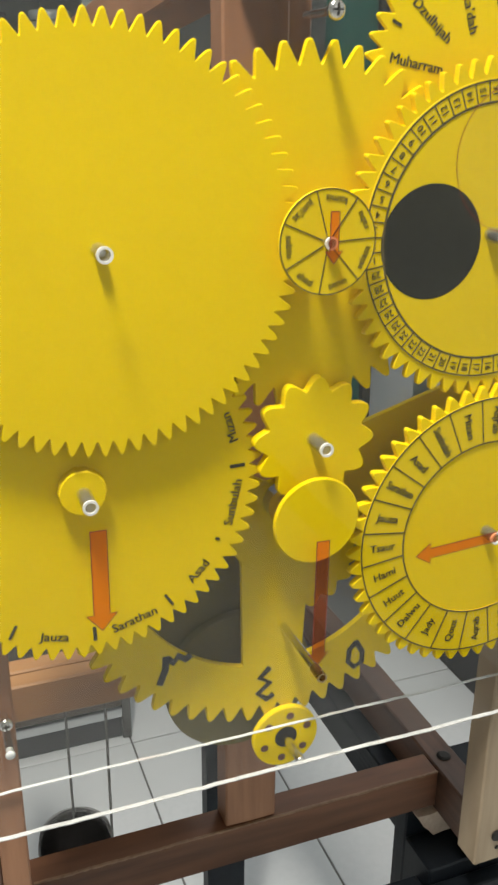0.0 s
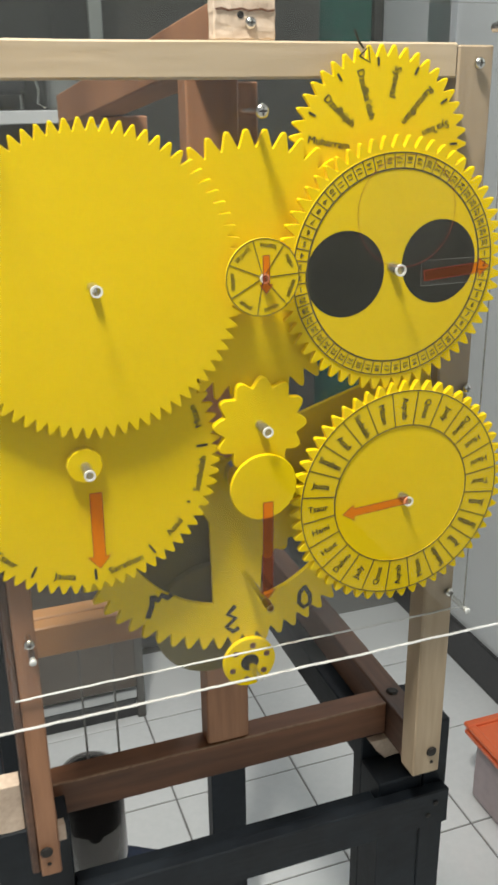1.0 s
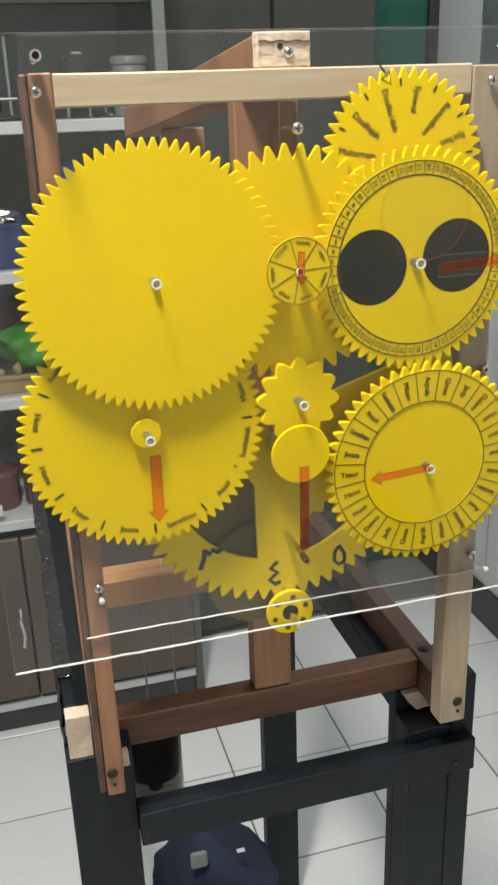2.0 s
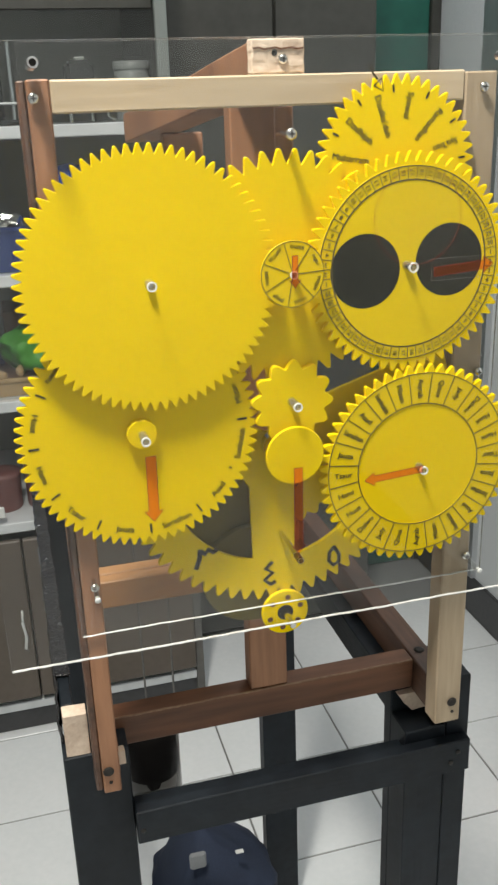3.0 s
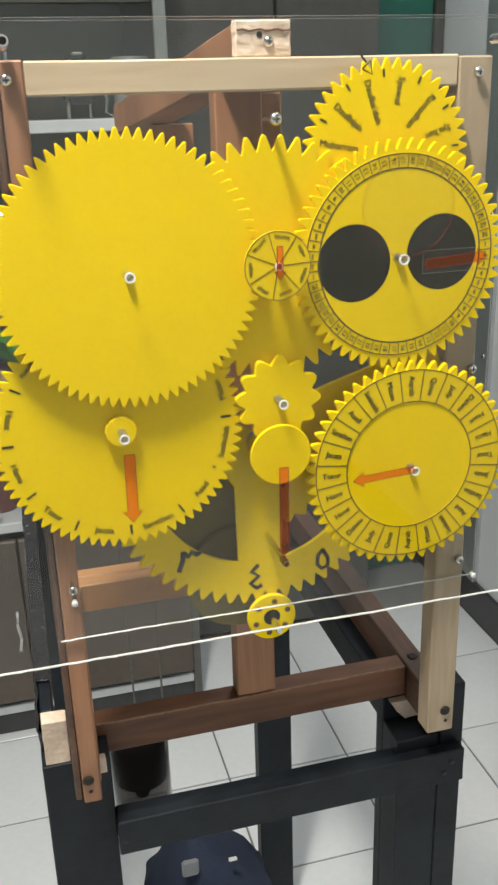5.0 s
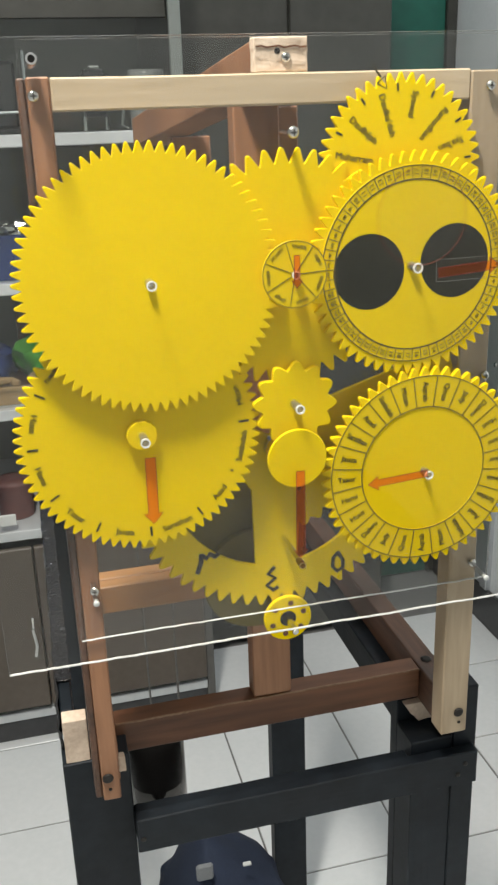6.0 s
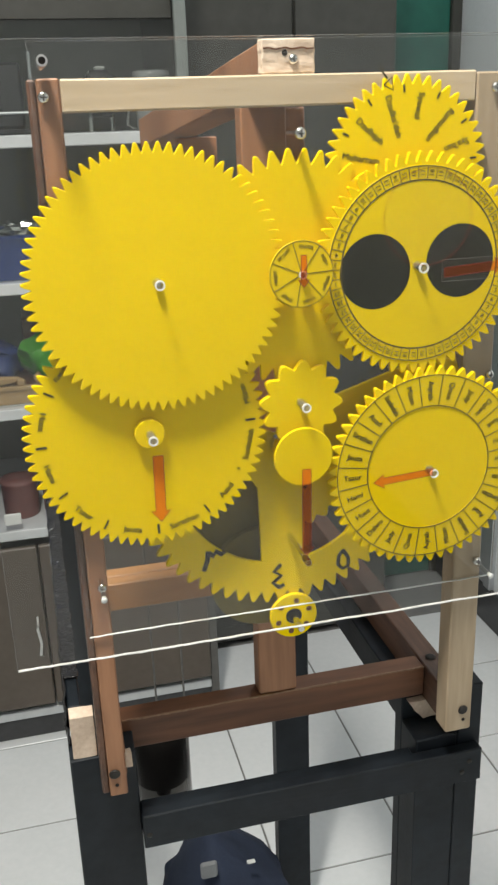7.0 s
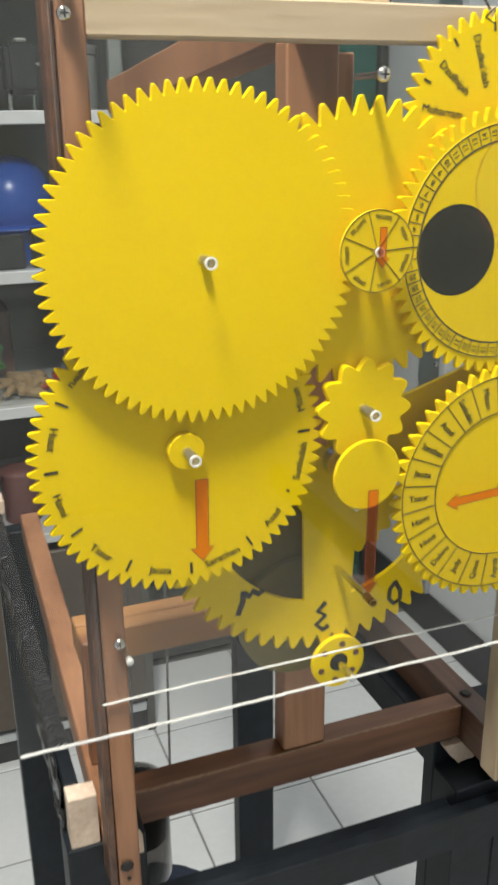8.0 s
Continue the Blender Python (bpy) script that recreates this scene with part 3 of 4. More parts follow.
def board(name, x0, x1, y0, y1, z0, z1, mat, parent, label="", wear=0.0012, seed=1, bevel=0.002):
    return part(name, worn(box(x0, x1, y0, y1, z0, z1, bevel), wear, seed), mat, parent, label)


board("leg", -0.008, 0.087, 0.7025, 0.76, FOOT, 0.683, BLACK, stand, seed=2)
board("leg", 0.529, 0.600, 0.762, 0.7895, FOOT, 0.6410, BLACK, stand, seed=3)
board("leg_pad", 0.529, 0.600, 0.7025, 0.7615, FOOT, 0.600, BLACK, stand, seed=21)
board("leg_cheek", 0.6005, 0.641, 0.7025, 0.80, FOOT, 0.688, BLACK, stand, seed=4)
board("leg", 0.548, 0.646, 1.66, 1.705, FOOT, 0.640, BLACK, stand, seed=5)
board("leg", 0.004, 0.094, 1.66, 1.705, FOOT, 0.660, BLACK, stand, seed=6)
board("cross_board", 0.0865, 0.634, 0.680, 0.7015, 0.519, 0.580, BLACK, stand, seed=7)
board("cross_board", 0.0875, 0.5285, 0.7022, 0.730, 0.521, 0.569, BLACK, stand, seed=17)
wrap = box(-0.004, 0.0170, 0.80, 1.56, 0.7545, 0.7575, 0.0005)
bmesh.ops.subdivide_edges(wrap, edges=[e for e in wrap.edges if e.calc_length() > 0.1], cuts=60, use_grid_fill=True)
bmesh.ops.subdivide_edges(wrap, edges=[e for e in wrap.edges if e.calc_length() > 0.012], cuts=3, use_grid_fill=True)
for v in wrap.verts:
    v.co += noise.noise_vector(v.co * 70) * 0.0022 + noise.noise_vector(v.co * 190) * 0.0010 + Vector((0, 0, 0.001))
part("plastic_wrap", wrap, WRAP, stand, "crinkled shiny black plastic wrap")
side = box(-0.0066, -0.0034, 0.735, 1.64, 0.687, 0.755, 0.0004)
bmesh.ops.subdivide_edges(side, edges=[e for e in side.edges if e.calc_length() > 0.3], cuts=64, use_grid_fill=True)
bmesh.ops.subdivide_edges(side, edges=[e for e in side.edges if e.calc_length() > 0.05], cuts=7, use_grid_fill=True)
for v in side.verts:
    v.co.x += noise.noise(v.co * 45) * 0.004 + noise.noise(v.co * 120) * 0.0032
part("plastic_wrap", side, WRAP, stand, "crinkled shiny black plastic wrap")
r = board("side_rail", -0.0022, 0.016, 0.732, 1.659, 0.6835, 0.7535, BLACK, stand, seed=9)
part("raw_end", worn(box(-0.001, 0.0322, 0.7045, 0.7315, 0.6835, 0.7530, 0.001), 0.0015, 10), RAW, r, "raw sawn end grain")
board("side_rail", 0.535, 0.600, 0.790, 1.659, 0.580, 0.6405, BLACK, stand, seed=11)
part("splintered_end", worn(plate([(0.535, 0.6405), (0.586, 0.6405), (0.592, 0.612), (0.586, 0.606), (0.574, 0.607), (0.560, 0.605), (0.552, 0.615), (0.545, 0.622), (0.540, 0.632)], 0.7595, 0.013), 0.0015, 12, 70), RAW, stand, "splintered raw wood end")
part("plank_end", worn(box(-0.002, 0.024, 1.55, 1.60, 0.7555, 0.782, 0.001), 0.002, 13), RAW, stand, "raw wood offcut")
part("splinter", worn(box(0.070, 0.080, 0.688, 0.7015, 0.665, 0.6905, 0.001), 0.003, 14, 60), RAW, stand, "raw wood splinter")
for x, z in ((0.612, 0.560), (0.60, 0.541), (0.095, 0.545)):
    part("nail_head", lathe([(0.004, 0), (0.0045, 0.001), (0.003, 0.002)], (x, 0.680, z), "Y", 10), DARK_BOLT, stand)

# ---- the bag under the stand ----
HERE = ROOM
bag = thing("backpack", (0.25, 0.92, 0), "dark navy cloth backpack slumped on the tiles under the stand", "backpack")
bm = bmesh.new()
bmesh.ops.create_icosphere(bm, subdivisions=4, radius=1)
for v in bm.verts:
    c = v.co.copy()
    c.x, c.y, c.z = (math.copysign(abs(k) ** 0.7, k) for k in c)
    c += noise.noise_vector(v.co * 2.1) * 0.13 + noise.noise_vector(v.co * 6.0) * 0.045
    c.x, c.z = max(-1.1, min(1.1, c.x)), min(1.1, c.z)
    top = 0.300 - 0.085 * max(0, c.x + 0.4) - 0.20 * max(0, -c.x - 0.25)
    v.co = Vector((0.248 + 0.116 * c.x, 0.93 + 0.10 * c.y, max(0.0, 0.16 + (top - 0.16) * c.z if c.z > 0 else 0.16 + 0.17 * c.z)))
part("bag_body", bm, NAVY, bag, smooth=True)
part("grey_patch", worn(box(0.192, 0.222, 0.846, 0.856, 0.272, 0.308, 0.004), 0.002, 15), GREYCLOTH, bag, "grey cloth patch")
part("logo_patch", box(0.277, 0.292, 0.850, 0.858, 0.282, 0.286, 0.001), WHITEPL, bag, "small white tag")

def sawn_edge(x0, x1, y0, y1, z, thick, seed):
    """The saw-cut lower edge of a sheet: a thin strip that wavers in height and depth."""
    rnd = random.Random(seed)
    bm = bmesh.new()
    rows, n, drift = [], 170, 0.0
    for k in range(n + 1):
        x = x0 + (x1 - x0) * k / n
        drift = 0.86 * drift + rnd.uniform(-0.00028, 0.00028)
        t = thick * rnd.uniform(0.75, 1.25)
        rows.append([bm.verts.new(c) for c in ((x, y0, z + drift), (x, y1, z + drift), (x, y1, z - t + drift), (x, y0, z - t + drift))])
    for p0, p1 in zip(rows, rows[1:]):
        for i in range(4):
            bm.faces.new((p0[i], p0[(i + 1) % 4], p1[(i + 1) % 4], p1[i]))
    bm.faces.new(rows[0])
    bm.faces.new(rows[-1])
    return bm


# ---- the brown wooden frame of the machine ----
HERE = BENCH
fr = thing("machine_frame", (0.31, 0.9, 0.65), "brown and pale wooden frame that carries the gears", "frame")
p = board("post", 0.0435, 0.068, 0.655, 0.690, 0.648, 1.587, BROWN_UP, fr, "reddish brown wooden post", 0.0008, 20)
board("post_cheek", 0.0335, 0.0433, 0.6585, 0.690, 0.652, 1.586, BROWN_DEEP, fr, "darker brown side strip of the post", 0.0010, 35)
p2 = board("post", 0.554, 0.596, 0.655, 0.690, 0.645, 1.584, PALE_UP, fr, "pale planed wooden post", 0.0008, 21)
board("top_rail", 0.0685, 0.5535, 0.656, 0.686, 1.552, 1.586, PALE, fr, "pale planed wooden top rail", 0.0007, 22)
board("cross_beam", 0.0715, 0.5605, 0.748, 0.784, 0.650, 0.7025, BROWN, fr, "reddish brown lower beam", 0.0007, 23)
left_rail = worn(box(0.034, 0.071, 0.6905, 1.655, 0.650, 0.703, 0.002), 0.0007, 24)
left_rail.transform(Matrix(((1, 0.028, 0, -0.0193), (0, 1, 0, 0), (0, 0, 1, 0), (0, 0, 0, 1))))
part("side_rail", left_rail, BROWN_UP, fr, "reddish brown rail running back")
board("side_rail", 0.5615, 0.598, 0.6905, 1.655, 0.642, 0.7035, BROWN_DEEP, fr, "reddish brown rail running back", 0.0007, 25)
part("worn_edge", sawn_edge(0.074, 0.559, 0.7474, 0.7500, 0.7033, 0.0022, 8), WORN, fr, "pale worn edge of the lower beam")
board("centre_post", 0.287, 0.346, 0.7505, 0.782, 0.7035, 1.56, BROWN_UP, fr, "reddish brown middle post", 0.0007, 26)
beam = worn(box(0.2965, 0.3570, 0.6905, 1.386, 1.5725, 1.6225, 0.002), 0.0007, 27)
beam.transform(Matrix(((1, -0.076, 0, 0.0525), (0, 1, 0, 0), (0, -0.108, 1, 0.0746), (0, 0, 0, 1))))
tb = part("top_beam", beam, BROWN_UP, fr, "reddish brown beam running back and down from the frame's top")
be = box(0.295, 0.358, 0.672, 0.6895, 1.587, 1.624, 0.0015)
bmesh.ops.subdivide_edges(be, edges=be.edges[:], cuts=9, use_grid_fill=True)
for v in be.verts:
    v.co += noise.noise_vector(v.co * 130) * 0.0011
be = part("beam_end", be, RAW, tb, "pale sawn end of the beam")
part("split_line", stroke([(0.297 + 0.0066 * k, 1.6135 + 0.0011 * math.sin(2.1 * k)) for k in range(10)], 0.6716, 0.0020, 0.0008), BROWN, be, "dark split near the upper edge")
board("rear_post", 0.284, 0.352, 1.20, 1.235, 0.930, 1.515, BROWN_UP, fr, "light brown rear post under the sloping beam", 0.0007, 30)
board("rear_post", 0.317, 0.380, 0.7835, 0.845, 0.930, 1.553, BROWN_UP, fr, "brown rear post", 0.0007, 31)
board("low_rail", 0.046, 0.296, 0.840, 0.864, 0.836, 0.882, ORANGEWOOD, fr, "brown rail behind the wheels", 0.0007, 32)
board("low_rail", 0.046, 0.296, 0.867, 0.892, 0.838, 0.882, ORANGEWOOD, fr, "brown rail behind the wheels", 0.0007, 34)
board("upright", 0.046, 0.074, 0.815, 0.8395, 0.704, 0.885, BROWN_UP, fr, "brown upright behind the post", 0.0007, 33)
for x, z in ((0.052, 0.687), (0.581, 0.683)):
    part("bolt", lathe([(0.003, -0.01), (0.007, 0), (0.008, 0.001), (0.006, 0.003)], (x, 0.6545, z), "Y", 14), DARK_BOLT, fr, "dark countersunk bolt")
for x, z in ((0.054, 0.667), (0.583, 0.664)):
    part("bolt", lathe([(0.001, -0.01), (0.0026, 0), (0.002, 0.0006)], (x, 0.6545, z), "Y", 10), DARK_BOLT, fr)
part("bolt", lathe([(0.008, 0), (0.009, 0.001), (0.006, 0.003)], (0.580, 0.769, 0.7037), "Z", 14), DARK_BOLT, fr)
screw(fr, 0.332, 1.602, 0.672, 0.006)
part("screw_hole", lathe([(0.003, 0), (0.0035, 0.0006), (0.003, 0.0008)], (0.322, 0.672, 1.609), "Y", 10), DARK_BOLT, fr)

# ---- cords and the hanging weight ----
wt = thing("clock_weight", (0.167, 1.15, 0.158), "dark clock weight in a smoky bottle hanging on cord", "weight")
part("bottle", lathe([(0.022, 0), (0.052, 0.003), (0.060, 0.014), (0.060, 0.190), (0.056, 0.212), (0.034, 0.229), (0.006, 0.236)], (0.167, 1.15, 0.158), "Z", 36), BOTTLE, wt, "smoky plastic bottle", smooth=True)
part("iron_head", lathe([(0.013, 0.050), (0.015, 0.054), (0.015, 0.092), (0.047, 0.097), (0.057, 0.104), (0.057, 0.180), (0.052, 0.204), (0.031, 0.221), (0.004, 0.229)], (0.167, 1.15, 0.158), "Z", 36), WEIGHT, wt, "black iron head on a stem", smooth=True)
part("cord", tube([(0.167, 1.15, 0.388), (0.152, 1.02, 0.95)], 0.0020, 6), CORD, wt, "thin grey cord")
part("cord", tube([(0.214, 1.08, 0.36), (0.204, 1.0, 0.95)], 0.0020, 6), CORD, wt, "thin grey cord")
dw = thing("drive_wheel", (0.262, 0.70, 0.98), "plain yellow drive wheel behind the gears, shade in its colour", "wheel")
# both discs carry the shade of the gears in their colour
part("rim_disc", disc(0.285, 0.935, 0.700, 0.010, 0.075), YELLOW_SHADED, dw)
part("drum_disc", disc(0.250, 1.035, 0.714, 0.008, 0.100), YELLOW_SHADED, dw)
part("axle", tube([(0.30, 0.700, 0.95), (0.30, 0.736, 0.95)], 0.006, 12), STEEL, dw)

# ---- clear sheets ----
def sheet(parent, x0, x1, y0, y1, z0, z1, name="pane"):
    pane = part(name, box(x0, x1, y0, y1, z0, z1, 0), ACRYLIC, parent)
    pane.visible_shadow = False
    return pane


RB = 0.6505
rear = thing("acrylic_sheet", (0.32, RB, 0.91), "clear acrylic sheet screwed to the wooden posts", "acrylic sheet")
sheet(rear, 0.038, 0.612, RB, RB + 0.003, 0.911, 1.622)


e = 0.0008
part("sawn_edge", sawn_edge(0.038, 0.612, RB, RB + 0.003, 0.9108, 0.0008, 3), GLASS_EDGE, rear, "bright saw-cut edge")
for x0, x1, z0, z1 in ((0.038, 0.612, 1.6223, 1.6223 + e * 0.6), (0.0378 - e * 0.5, 0.0378, 0.911, 1.622), (0.6122, 0.6122 + e * 0.5, 0.911, 1.622)):
    part("cut_edge", box(x0, x1, RB, RB + 0.003, z0, z1, 0), EDGE_FAINT, rear)
for x, z in ((0.050, 1.568), (0.576, 1.566), (0.060, 0.981), (0.588, 0.937), (0.590, 1.212)):
    screw(rear, x, z, RB, 0.0062)

FY = 0.598
front = thing("acrylic_sheet", (0.32, FY, 0.91), "large clear acrylic sheet in front of the gears", "acrylic sheet")
sheet(front, -0.053, 0.700, FY, FY + 0.004, 0.911, 1.620)
part("sawn_edge", sawn_edge(-0.053, 0.700, FY, FY + 0.004, 0.9108, 0.0009, 5), ACRYLIC_EDGE, front, "bright saw-cut edge")
for x0, x1, z0, z1 in ((-0.053, 0.700, 1.6203, 1.6203 + e * 0.6), (-0.0532 - e * 0.6, -0.0532, 0.911, 1.620), (0.7002, 0.7002 + e * 0.6, 0.911, 1.620)):
    part("cut_edge", box(x0, x1, FY, FY + 0.004, z0, z1, 0), EDGE_FAINT, front)
for x, z in ((0.050, 1.600), (0.592, 1.600)):
    s = part("standoff", tube([(x, 0.6500, z), (x, FY - 0.012, z)], 0.0056, 18, inner=0.0036), STEEL, front, "dull metal stand-off tube")
    # dark disc inside the tube paints the shade of its hollow
    part("bore_shade", disc(x, z, FY - 0.0085, 0.001, 0.0036, 16, 0.0001), DARK_BOLT, s)
for x, z in ((0.059, 0.992), (0.581, 0.941)):
    part("spacer", tube([(x, 0.650, z), (x, FY + 0.0042, z)], 0.003, 10), TAPE, front, "clear plastic spacer").visible_shadow = False
    part("rivet", lathe([(0.003, -0.006), (0.003, 0), (0.0040, 0), (0.0037, 0.0013), (0.002, 0.0021)], (x, FY - 0.0002, z), "Y", 14), WHITEPL, front, "white plastic rivet", smooth=True)


def arrow(x0, z0, x1, z1, w, head_w, head_l, label="translucent red arrow sticker"):
    """A red film arrow with a darker outline on the front sheet."""
    a, b = Vector((x0, z0)), Vector((x1, z1))
    d = (b - a).normalized()
    n = Vector((-d.y, d.x))
    neck = b - d * head_l
    def shape(g):
        return [tuple(q) for q in (a + n * (w / 2 + g) - d * g, neck + n * (w / 2 + g) - d * g * 0.5, neck + n * (head_w / 2 + g * 2) - d * g, b + d * g * 1.6, neck - n * (head_w / 2 + g * 2) - d * g, neck - n * (w / 2 + g) - d * g * 0.5, a - n * (w / 2 + g) - d * g)]
    ob = part("arrow_sticker", flat(shape(0), FY - 0.0006), RED, front, label)
    o, i = shape(0.0008), shape(0)
    bm = bmesh.new()
    A = [bm.verts.new((x, FY - 0.0009, z)) for x, z in o]
    B = [bm.verts.new((x, FY - 0.0009, z)) for x, z in i]
    C = [bm.verts.new((x, FY - 0.0006, z)) for x, z in o]
    for k in range(7):
        j = (k + 1) % 7
        bm.faces.new((A[k], A[j], B[j], B[k]))
        bm.faces.new((A[k], A[j], C[j], C[k]))
    part("outline", bm, RED_EDGE, ob)
    return ob


arrow(0.1372, 1.171, 0.1362, 1.088, 0.0115, 0.022, 0.013)
arrow(0.3195, 1.131, 0.3185, 1.014, 0.0105, 0.017, 0.010)
arrow(0.488, 1.1065, 0.4085, 1.1010, 0.0085, 0.018, 0.013)
arrow(0.494, 1.3605, 0.571, 1.3655, 0.010, 0.018, 0.012)
arrow(0.3190, 1.392, 0.3190, 1.356, 0.006, 0.012, 0.008)


def tape(x0, x1, z0, z1):
    t = part("clear_tape", flat([(x0, z0), (x1, z0), (x1, z1), (x0, z1)], FY - 0.0003), TAPE, front, "clear adhesive tape")
    t.visible_shadow = False
    part("tape_edge", merge(stroke([(x0, z0), (x1, z0)], FY - 0.0004, 0.0005, 0.0002), stroke([(x0, z1), (x1, z1)], FY - 0.0004, 0.0005, 0.0002), stroke([(x0, z0), (x0, z1)], FY - 0.0004, 0.0005, 0.0002)), CLEARISH, t)
    return t


CLEARISH = clear("tape_rim", (0.85, 0.85, 0.83), 0.04, 0.3, 0.12, (0.8, 0.8, 0.78))
tape(0.490, 0.556, 1.350, 1.376)
part("month_pointer", merge(stroke([(0.4165, 1.5760), (0.411, 1.5825), (0.4065, 1.592)], FY - 0.0004, 0.0022), stroke([(0.4125, 1.5695), (0.4215, 1.5775), (0.4235, 1.5640), (0.4125, 1.5695)], FY - 0.0004, 0.0018)), MARKER, front, "hand-drawn black pointer mark")
part("scratched_ring", band(0.4705, 1.4260, FY - 0.0003, 0.0546, 0.0551), RED_EDGE, front, "thin drawn circle")
lens = part("ring_film", flat([(0.4705 + 0.0545 * math.cos(k * math.pi / 36), 1.4260 + 0.0545 * math.sin(k * math.pi / 36)) for k in range(72)], FY - 0.0002), clear("pale_film", (0.98, 0.98, 0.98), 0.012, 0.05, 0.008, (0.8, 0.8, 0.7)), front, "faint clear film circle")
lens.visible_shadow = False
# ---- the gears ----
def gear(name, x, z, y, thick, r_tip, r_root, n, phase, label, rounded=False):
    g = thing(name, (x, y + thick, z), label, "gear", "yellow gears")
    part("gear_plate", toothed(x, z, y, thick, r_tip, r_root, n, radians(phase), rounded=rounded), YELLOW, g, "glossy yellow toothed plate")
    return g


def words_on(g, x, z, y, text, r, a, size, mode, bold=0.0, wide=1.0):
    """mode: in, out (reading along the radius) or rim (reading along the rim, feet outward)."""
    px, pz = x + r * math.cos(radians(a)), z + r * math.sin(radians(a))
    turn = {"in": a + 180, "out": a, "rim": a + 90}[mode]
    return part("printed_word", lettering(text, px, pz, y, size, turn, bold=bold, width=wide), INK, g)


G1 = gear("large_gear", 0.1550, 1.369, 0.6255, 0.006, 0.1520, 0.1405, 75, 86.2, "large plain yellow gear with an axle")
shaft(G1, 0.1540, 1.369, 0.6032, 0.660, 0.0058, 0.6255)
G2 = gear("zodiac_gear", 0.133, 1.1855, 0.6405, 0.005, 0.1490, 0.1385, 71, -97.3, "large yellow gear with star sign names and tick marks")
shaft(G2, 0.134, 1.1875, 0.6032, 0.660, 0.0058, 0.630)
part("hub_disc", disc(0.1335, 1.1880, 0.630, 0.0103, 0.0185, 14), YELLOW, G2, "small yellow hub disc")
SIGNS = ["Jauza", "Sarathan", "Asad", "Sunbulah", "Mizan", "Aqrab", "Qous", "Jady", "Dalwu", "Huut", "Hami", "Tsaur"]
for k, w in enumerate(SIGNS):
    a = -102.8 + 30 * k
    words_on(G2, 0.133, 1.1855, 0.6405, w, 0.127, a, 0.0115, "rim", 0.0002)
    short = k == 2
    part("tick_mark", radial(0.133, 1.1855, 0.6403, radians(a - 15 + 29.6), 0.121 if not short else 0.123, 0.134 if not short else 0.127, 0.0024 if k % 3 else 0.003), MARKER, G2)
G3 = gear("middle_gear", 0.322, 1.369, 0.6415, 0.005, 0.1385, 0.1215, 43, 109.3, "yellow gear half hidden behind the dials")
part("pivot_bush", disc(0.322, 1.369, 0.6125, 0.029, 0.008, 24), YELLOW, G3)
MG = gear("month_gear", 0.463, 1.482, 0.6460, 0.004, 0.1015, 0.0905, 45, 107, "yellow gear with month names in black")
for w, a in (("Muharram", 170.5), ("Dzulhijah", 140.0), ("Dzulka'dah", 108.6), ("Syawal", 78.5), ("Ramadhan", 47.5), ("Sya'ban", 18.5), ("Rajab", -12)):
    r_out = 0.0825
    px, pz = 0.463 + r_out * math.cos(radians(a)), 1.482 + r_out * math.sin(radians(a))
    part("printed_word", lettering(w, px, pz, 0.6460, 0.0112, a + 180, "LEFT", 0.0002), INK, MG)
for k in range(12):
    part("tick_mark", radial(0.463, 1.482, 0.6458, radians(154.2 - 30.1 * k), 0.081, 0.0895, 0.0024), MARKER, MG)
UR = gear("moon_gear", 0.4745, 1.3655, 0.6255, 0.006, 0.1335, 0.1215, 59, -153.2, "yellow moon dial gear with day numbers and two dark discs")
part("dial_sheet", disc(0.4745, 1.3655, 0.6248, 0.0006, 0.1180, 96, 0.0002), PAPER, UR, "printed yellow dial sheet")
part("ring_line", band(0.4745, 1.3655, 0.6248, 0.1158, 0.1170), RINGINK, UR)
part("ring_line", band(0.4745, 1.3655, 0.6248, 0.1000, 0.1018), RINGINK, UR)
for k in range(59):
    n = (k % 59) + 1
    n = n if n <= 30 else n - 30
    a = 90 + (16 - k) * 360 / 59
    part("cell_line", radial(0.4745, 1.3655, 0.6247, radians(a - 180 / 59), 0.1015, 0.1160, 0.0010), RINGINK, UR)
    words_on(UR, 0.4745, 1.3655, 0.6248, str(n), 0.1088, a, 0.0080, "out", 0.0001)
part("moon_disc", disc(0.4165, 1.3625, 0.6246, 0.0004, 0.0448, 64, 0.0001), MOON, UR, "dark grey printed moon disc")
part("moon_disc", disc(0.5265, 1.3690, 0.6246, 0.0004, 0.0445, 64, 0.0001), MOON, UR, "dark grey printed moon disc")
shaft(UR, 0.4700, 1.3665, 0.6035, 0.660, 0.0062, 0.6245)
LR = gear("sign_gear", 0.4935, 1.1025, 0.6215, 0.0065, 0.1375, 0.1265, 55, -106, "yellow gear with a printed ring of star sign names")
part("dial_sheet", band(0.4935, 1.1025, 0.6215, 0.0845, 0.1265, 0.0006), PAPER, LR, "printed yellow ring of names")
part("ring_line", band(0.4935, 1.1025, 0.6208, 0.1252, 0.1264), RINGINK, LR)
part("ring_line", band(0.4935, 1.1025, 0.6208, 0.0845, 0.0858), RINGINK, LR)
NAMES = ["Tsaur", "Jauza", "Sarathan", "Asad", "Sunbulah", "Mizan", "Aqrab", "Qous", "Jady", "Dalwu", "Huut", "Hami"]
for k in range(24):
    a = 180.5 - 15 * k
    part("cell_line", radial(0.4935, 1.1025, 0.6208, radians(a + 7.5), 0.0855, 0.1255, 0.0012), RINGINK, LR)
    w = NAMES[k % 12]
    words_on(LR, 0.4935, 1.1025, 0.6208, w, 0.1055, a, 0.0105, "in", 0.0002, 0.82 if len(w) > 6 else 1.0)
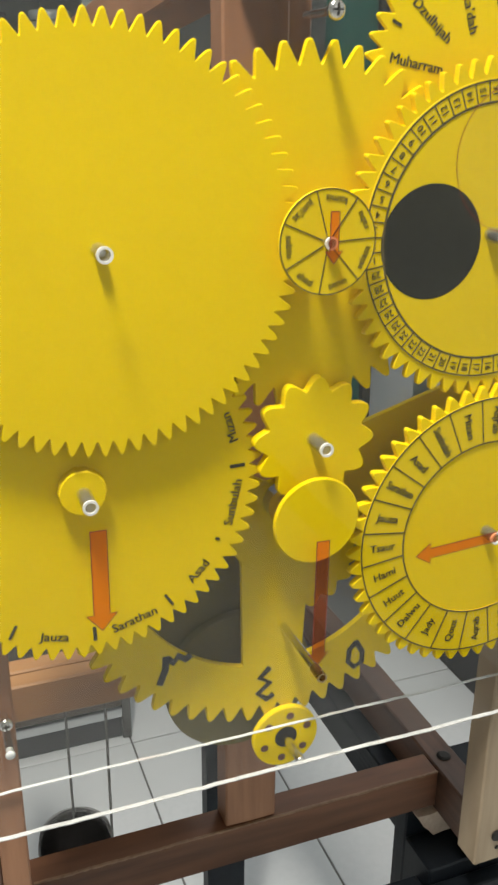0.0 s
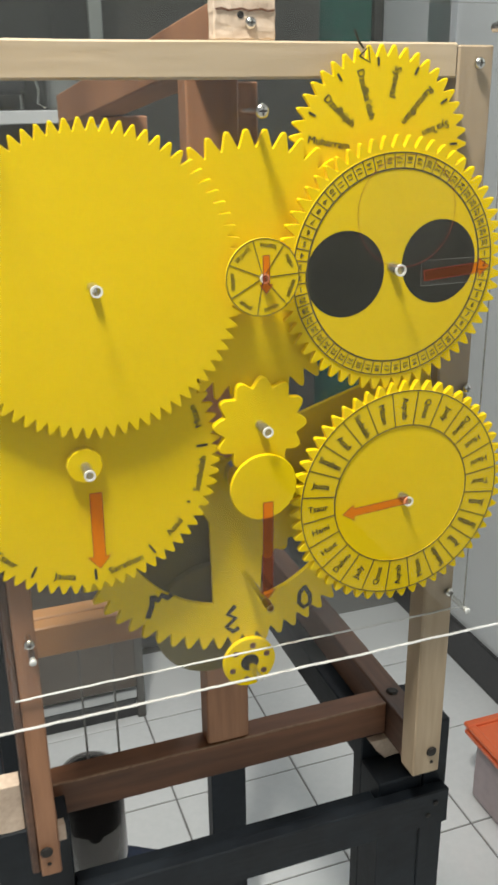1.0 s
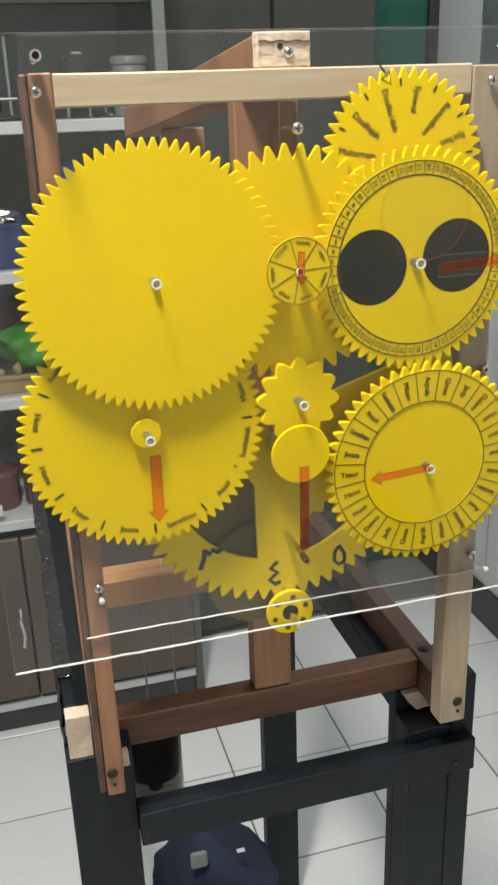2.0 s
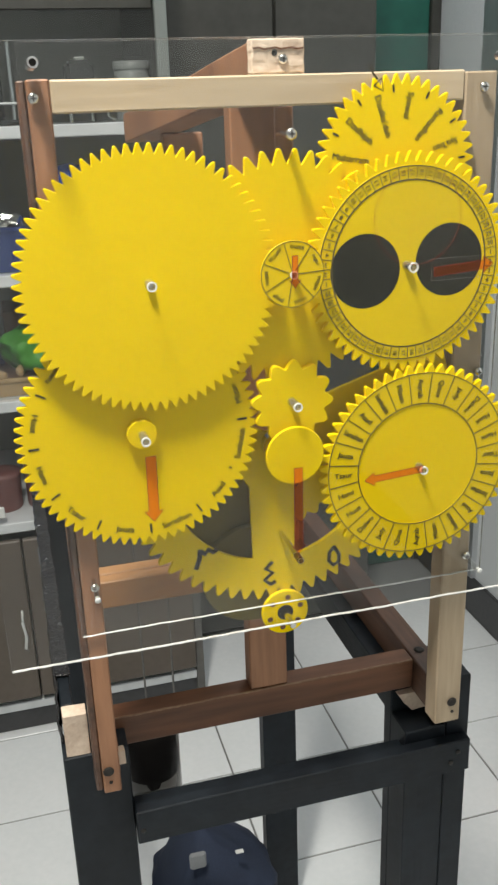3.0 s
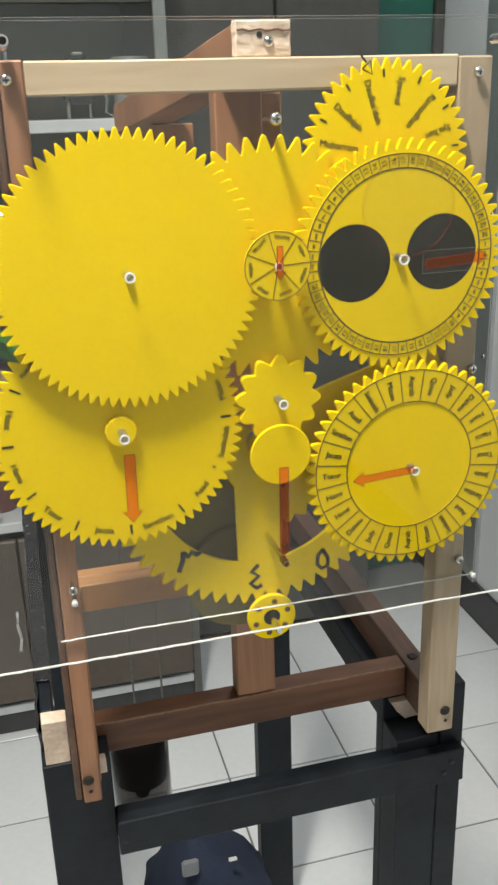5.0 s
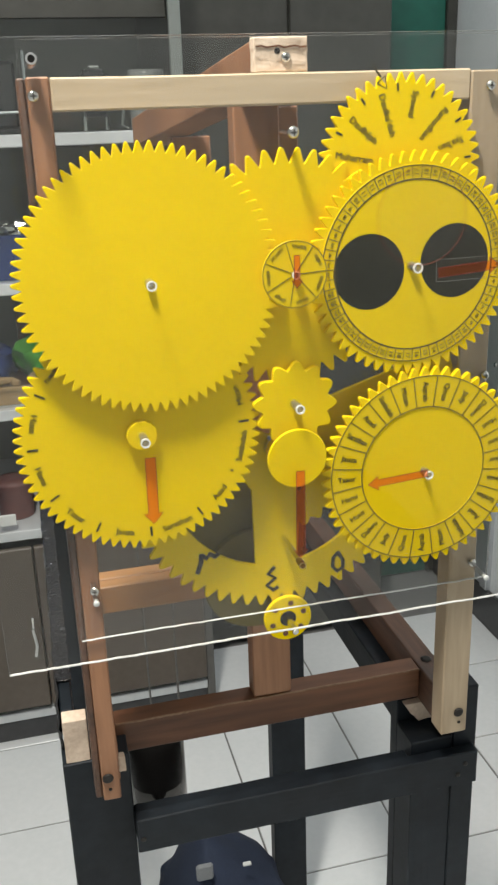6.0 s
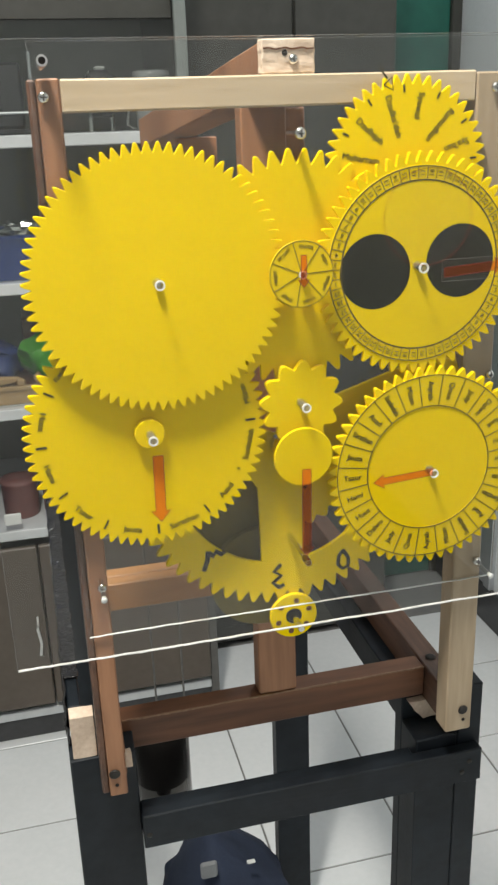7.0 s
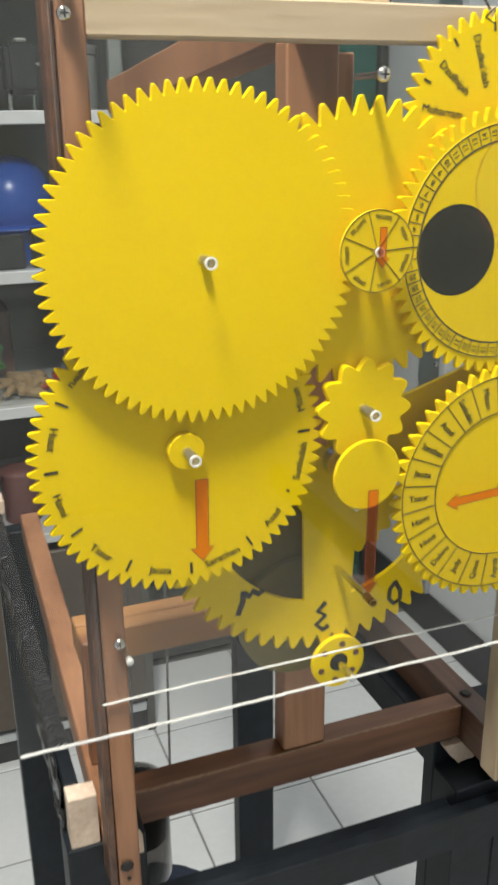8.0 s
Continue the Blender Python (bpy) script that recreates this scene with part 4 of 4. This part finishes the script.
shaft(LR, 0.494, 1.1005, 0.6032, 0.660, 0.0058, 0.6215)
PN = gear("pinion_gear", 0.3245, 1.2070, 0.6300, 0.008, 0.0535, 0.0428, 12, 27, "small twelve-toothed yellow pinion with an axle", True)
shaft(PN, 0.3225, 1.208, 0.6032, 0.660, 0.0058, 0.630)
DC = thing("pointer_disc", (0.321, 0.615, 1.1415), "plain yellow round disc below the pinion", "disc")
part("disc_plate", disc(0.321, 1.1415, 0.6135, 0.004, 0.0380), YELLOW, DC)
part("pivot", tube([(0.312, 0.66, 1.145), (0.312, 0.6176, 1.145)], 0.006, 16), STEEL, DC)
part("collar", tube([(0.303, 0.6495, 1.149), (0.303, 0.636, 1.149)], 0.0165, 28, inner=0.012), STEEL, DC, "steel collar ring")
DD = thing("weekday_dial", (0.320, 0.611, 1.369), "small round yellow dial with seven weekday names", "dial")
part("dial_plate", disc(0.320, 1.369, 0.6095, 0.0025, 0.0388, 80), PAPER, DD)
part("ring_line", band(0.320, 1.369, 0.6095, 0.0378, 0.0386), RINGINK, DD)
for k, w in enumerate(("kamis", "rabu", "selasa", "senin", "ahad", "sabtu", "jum'at")):
    a = 106 - k * 360 / 7
    part("cell_line", radial(0.320, 1.369, 0.6094, radians(a), 0.005, 0.0380, 0.0009), RINGINK, DD)
    words_on(DD, 0.320, 1.369, 0.6095, w, 0.0312, a - 180 / 7, 0.0078, "rim")
shaft(DD, 0.320, 1.369, 0.6032, 0.66, 0.0048, 0.6115)
HG = thing("hour_gear", (0.308, 0.668, 1.113), "large spoked yellow gear with hand-drawn numerals", "gear", "yellow gears")
rim = toothed(0.308, 1.113, 0.668, 0.006, 0.2030, 0.1875, 64, radians(-125.5), 0.142)
open_part = [f for f in rim.faces if 14 < math.degrees(math.atan2(f.calc_center_median().z - 1.113, f.calc_center_median().x - 0.308)) < 84]
bmesh.ops.delete(rim, geom=open_part, context="FACES")
part("gear_rim", rim, YELLOW, HG)
part("arm", plate([(0.300, 1.170), (0.394, 1.204), (0.463, 1.2255), (0.545, 1.252), (0.560, 1.195), (0.440, 1.130), (0.340, 1.085)], 0.6739, 0.0057), YELLOW, HG, "straight yellow arm in the shade of the dials")
for a in (-91, 149):
    b = plate([(-0.0330, 0.03), (0.0330, 0.03), (0.0290, 0.146), (-0.0290, 0.146)], 0.6738, 0.0056)
    b.transform(Matrix.Translation((0.308, 0, 1.113)) @ Matrix.Rotation(radians(90 - a), 4, "Y"))
    part("spoke", b, YELLOW, HG)
part("hub", disc(0.308, 1.113, 0.6678, 0.0064, 0.045), YELLOW, HG)
NY = 0.6678
part("drawn_numeral", merge(stroke([(0.196, 0.974), (0.202, 0.990), (0.203, 1.003)], NY, 0.0066), stroke([(0.203, 1.001), (0.210, 0.995), (0.214, 1.001), (0.221, 0.996), (0.226, 1.000)], NY, 0.0074)), MARKER, HG, "hand-drawn black numeral")
part("drawn_numeral", stroke([(0.303, 0.968), (0.293, 0.958), (0.303, 0.951), (0.291, 0.941), (0.300, 0.933), (0.307, 0.937)], NY, 0.0062), MARKER, HG, "hand-drawn black numeral")
part("drawn_numeral", stroke([(0.393, 0.976), (0.386, 0.968), (0.385, 0.955), (0.392, 0.947), (0.400, 0.952), (0.400, 0.963), (0.392, 0.977)], NY, 0.0056), MARKER, HG, "hand-drawn black numeral")
RG = gear("rear_pinion", 0.339, 1.078, 0.6765, 0.005, 0.0600, 0.0510, 16, 10, "small yellow gear half hidden behind the spokes", True)
shaft(RG, 0.339, 1.078, 0.6755, 0.736, 0.0058, 0.6765)
FL = thing("flange", (0.318, 0.665, 0.888), "small yellow flange with round holes on a steel shaft", "flange")
part("flange_plate", disc(0.318, 0.889, 0.6610, 0.006, 0.0335, 48), YELLOW, FL)
# flat dark disc paints the shade around the axle
part("bore_shade", disc(0.318, 0.889, 0.6605, 0.0006, 0.0115, 24, 0.0001), DARK_BOLT, FL, "dark disc for the shade in the shaft hole")
for k in range(6):
    a = radians(60 * k + 20)
    part("hole", disc(0.318 + 0.0235 * math.cos(a), 0.889 + 0.0235 * math.sin(a), 0.6605, 0.0006, 0.0040, 16, 0.0001), BROWN, FL)
part("axle", tube([(0.318, 0.736, 0.889), (0.318, 0.625, 0.889), (0.318, 0.6235, 0.889)], [0.0045, 0.0045, 0.0036], 18), STEEL, FL, "bright steel axle")
WA = thing("winding_rod", (0.317, 0.62, 1.010), "thin steel rod with a brass end through both sheets", "rod")
part("rod", tube([(0.316, 0.735, 1.010), (0.316, 0.597, 1.010)], 0.0036, 14), STEEL, WA)
part("brass_end", tube([(0.316, 0.598, 1.010), (0.316, 0.582, 1.010)], 0.0046, 16, inner=0.003), BRASS, WA)
LS = thing("long_screw", (0.322, 0.63, 1.523), "long bright machine screw sticking out of the sheet", "screw")
part("shank", tube([(0.322, 0.665, 1.523), (0.322, 0.615, 1.523)], 0.003, 12), STEEL, LS)
screw(LS, 0.322, 1.523, 0.615, 0.0068)

# ---- floor tiles ----
HERE = ROOM
tile_meshes = []
for k in range(3):
    bm = box(-0.1502, 0.1502, -0.1502, 0.1502, -0.012, 0.0, 0.0012)
    me = mesh_of(bm, "tile")
    me.materials.append(TILE)
    tile_meshes.append(me)
rnd = random.Random(9)
for i in range(-11, 3):
    for j in range(-14, 4):
        x, y = 0.395 + 0.305 * (i + 0.5), 1.375 + 0.305 * (j + 0.5) - 0.305
        if x + 0.16 > X1 or y + 0.16 > Y1 or x - 0.16 < X0 or y - 0.16 < Y0:
            continue
        t = new("tile", tile_meshes[rnd.randrange(3)])
        t.location = (x, y, rnd.uniform(-0.0006, 0.0004))
        t.parent = floor
tagged(structure("ground_rest", box(X0, X1, Y0, Y1, -0.0045, -0.0038, 0), GROUT, "grey grout between floor tiles"), kind="structure")
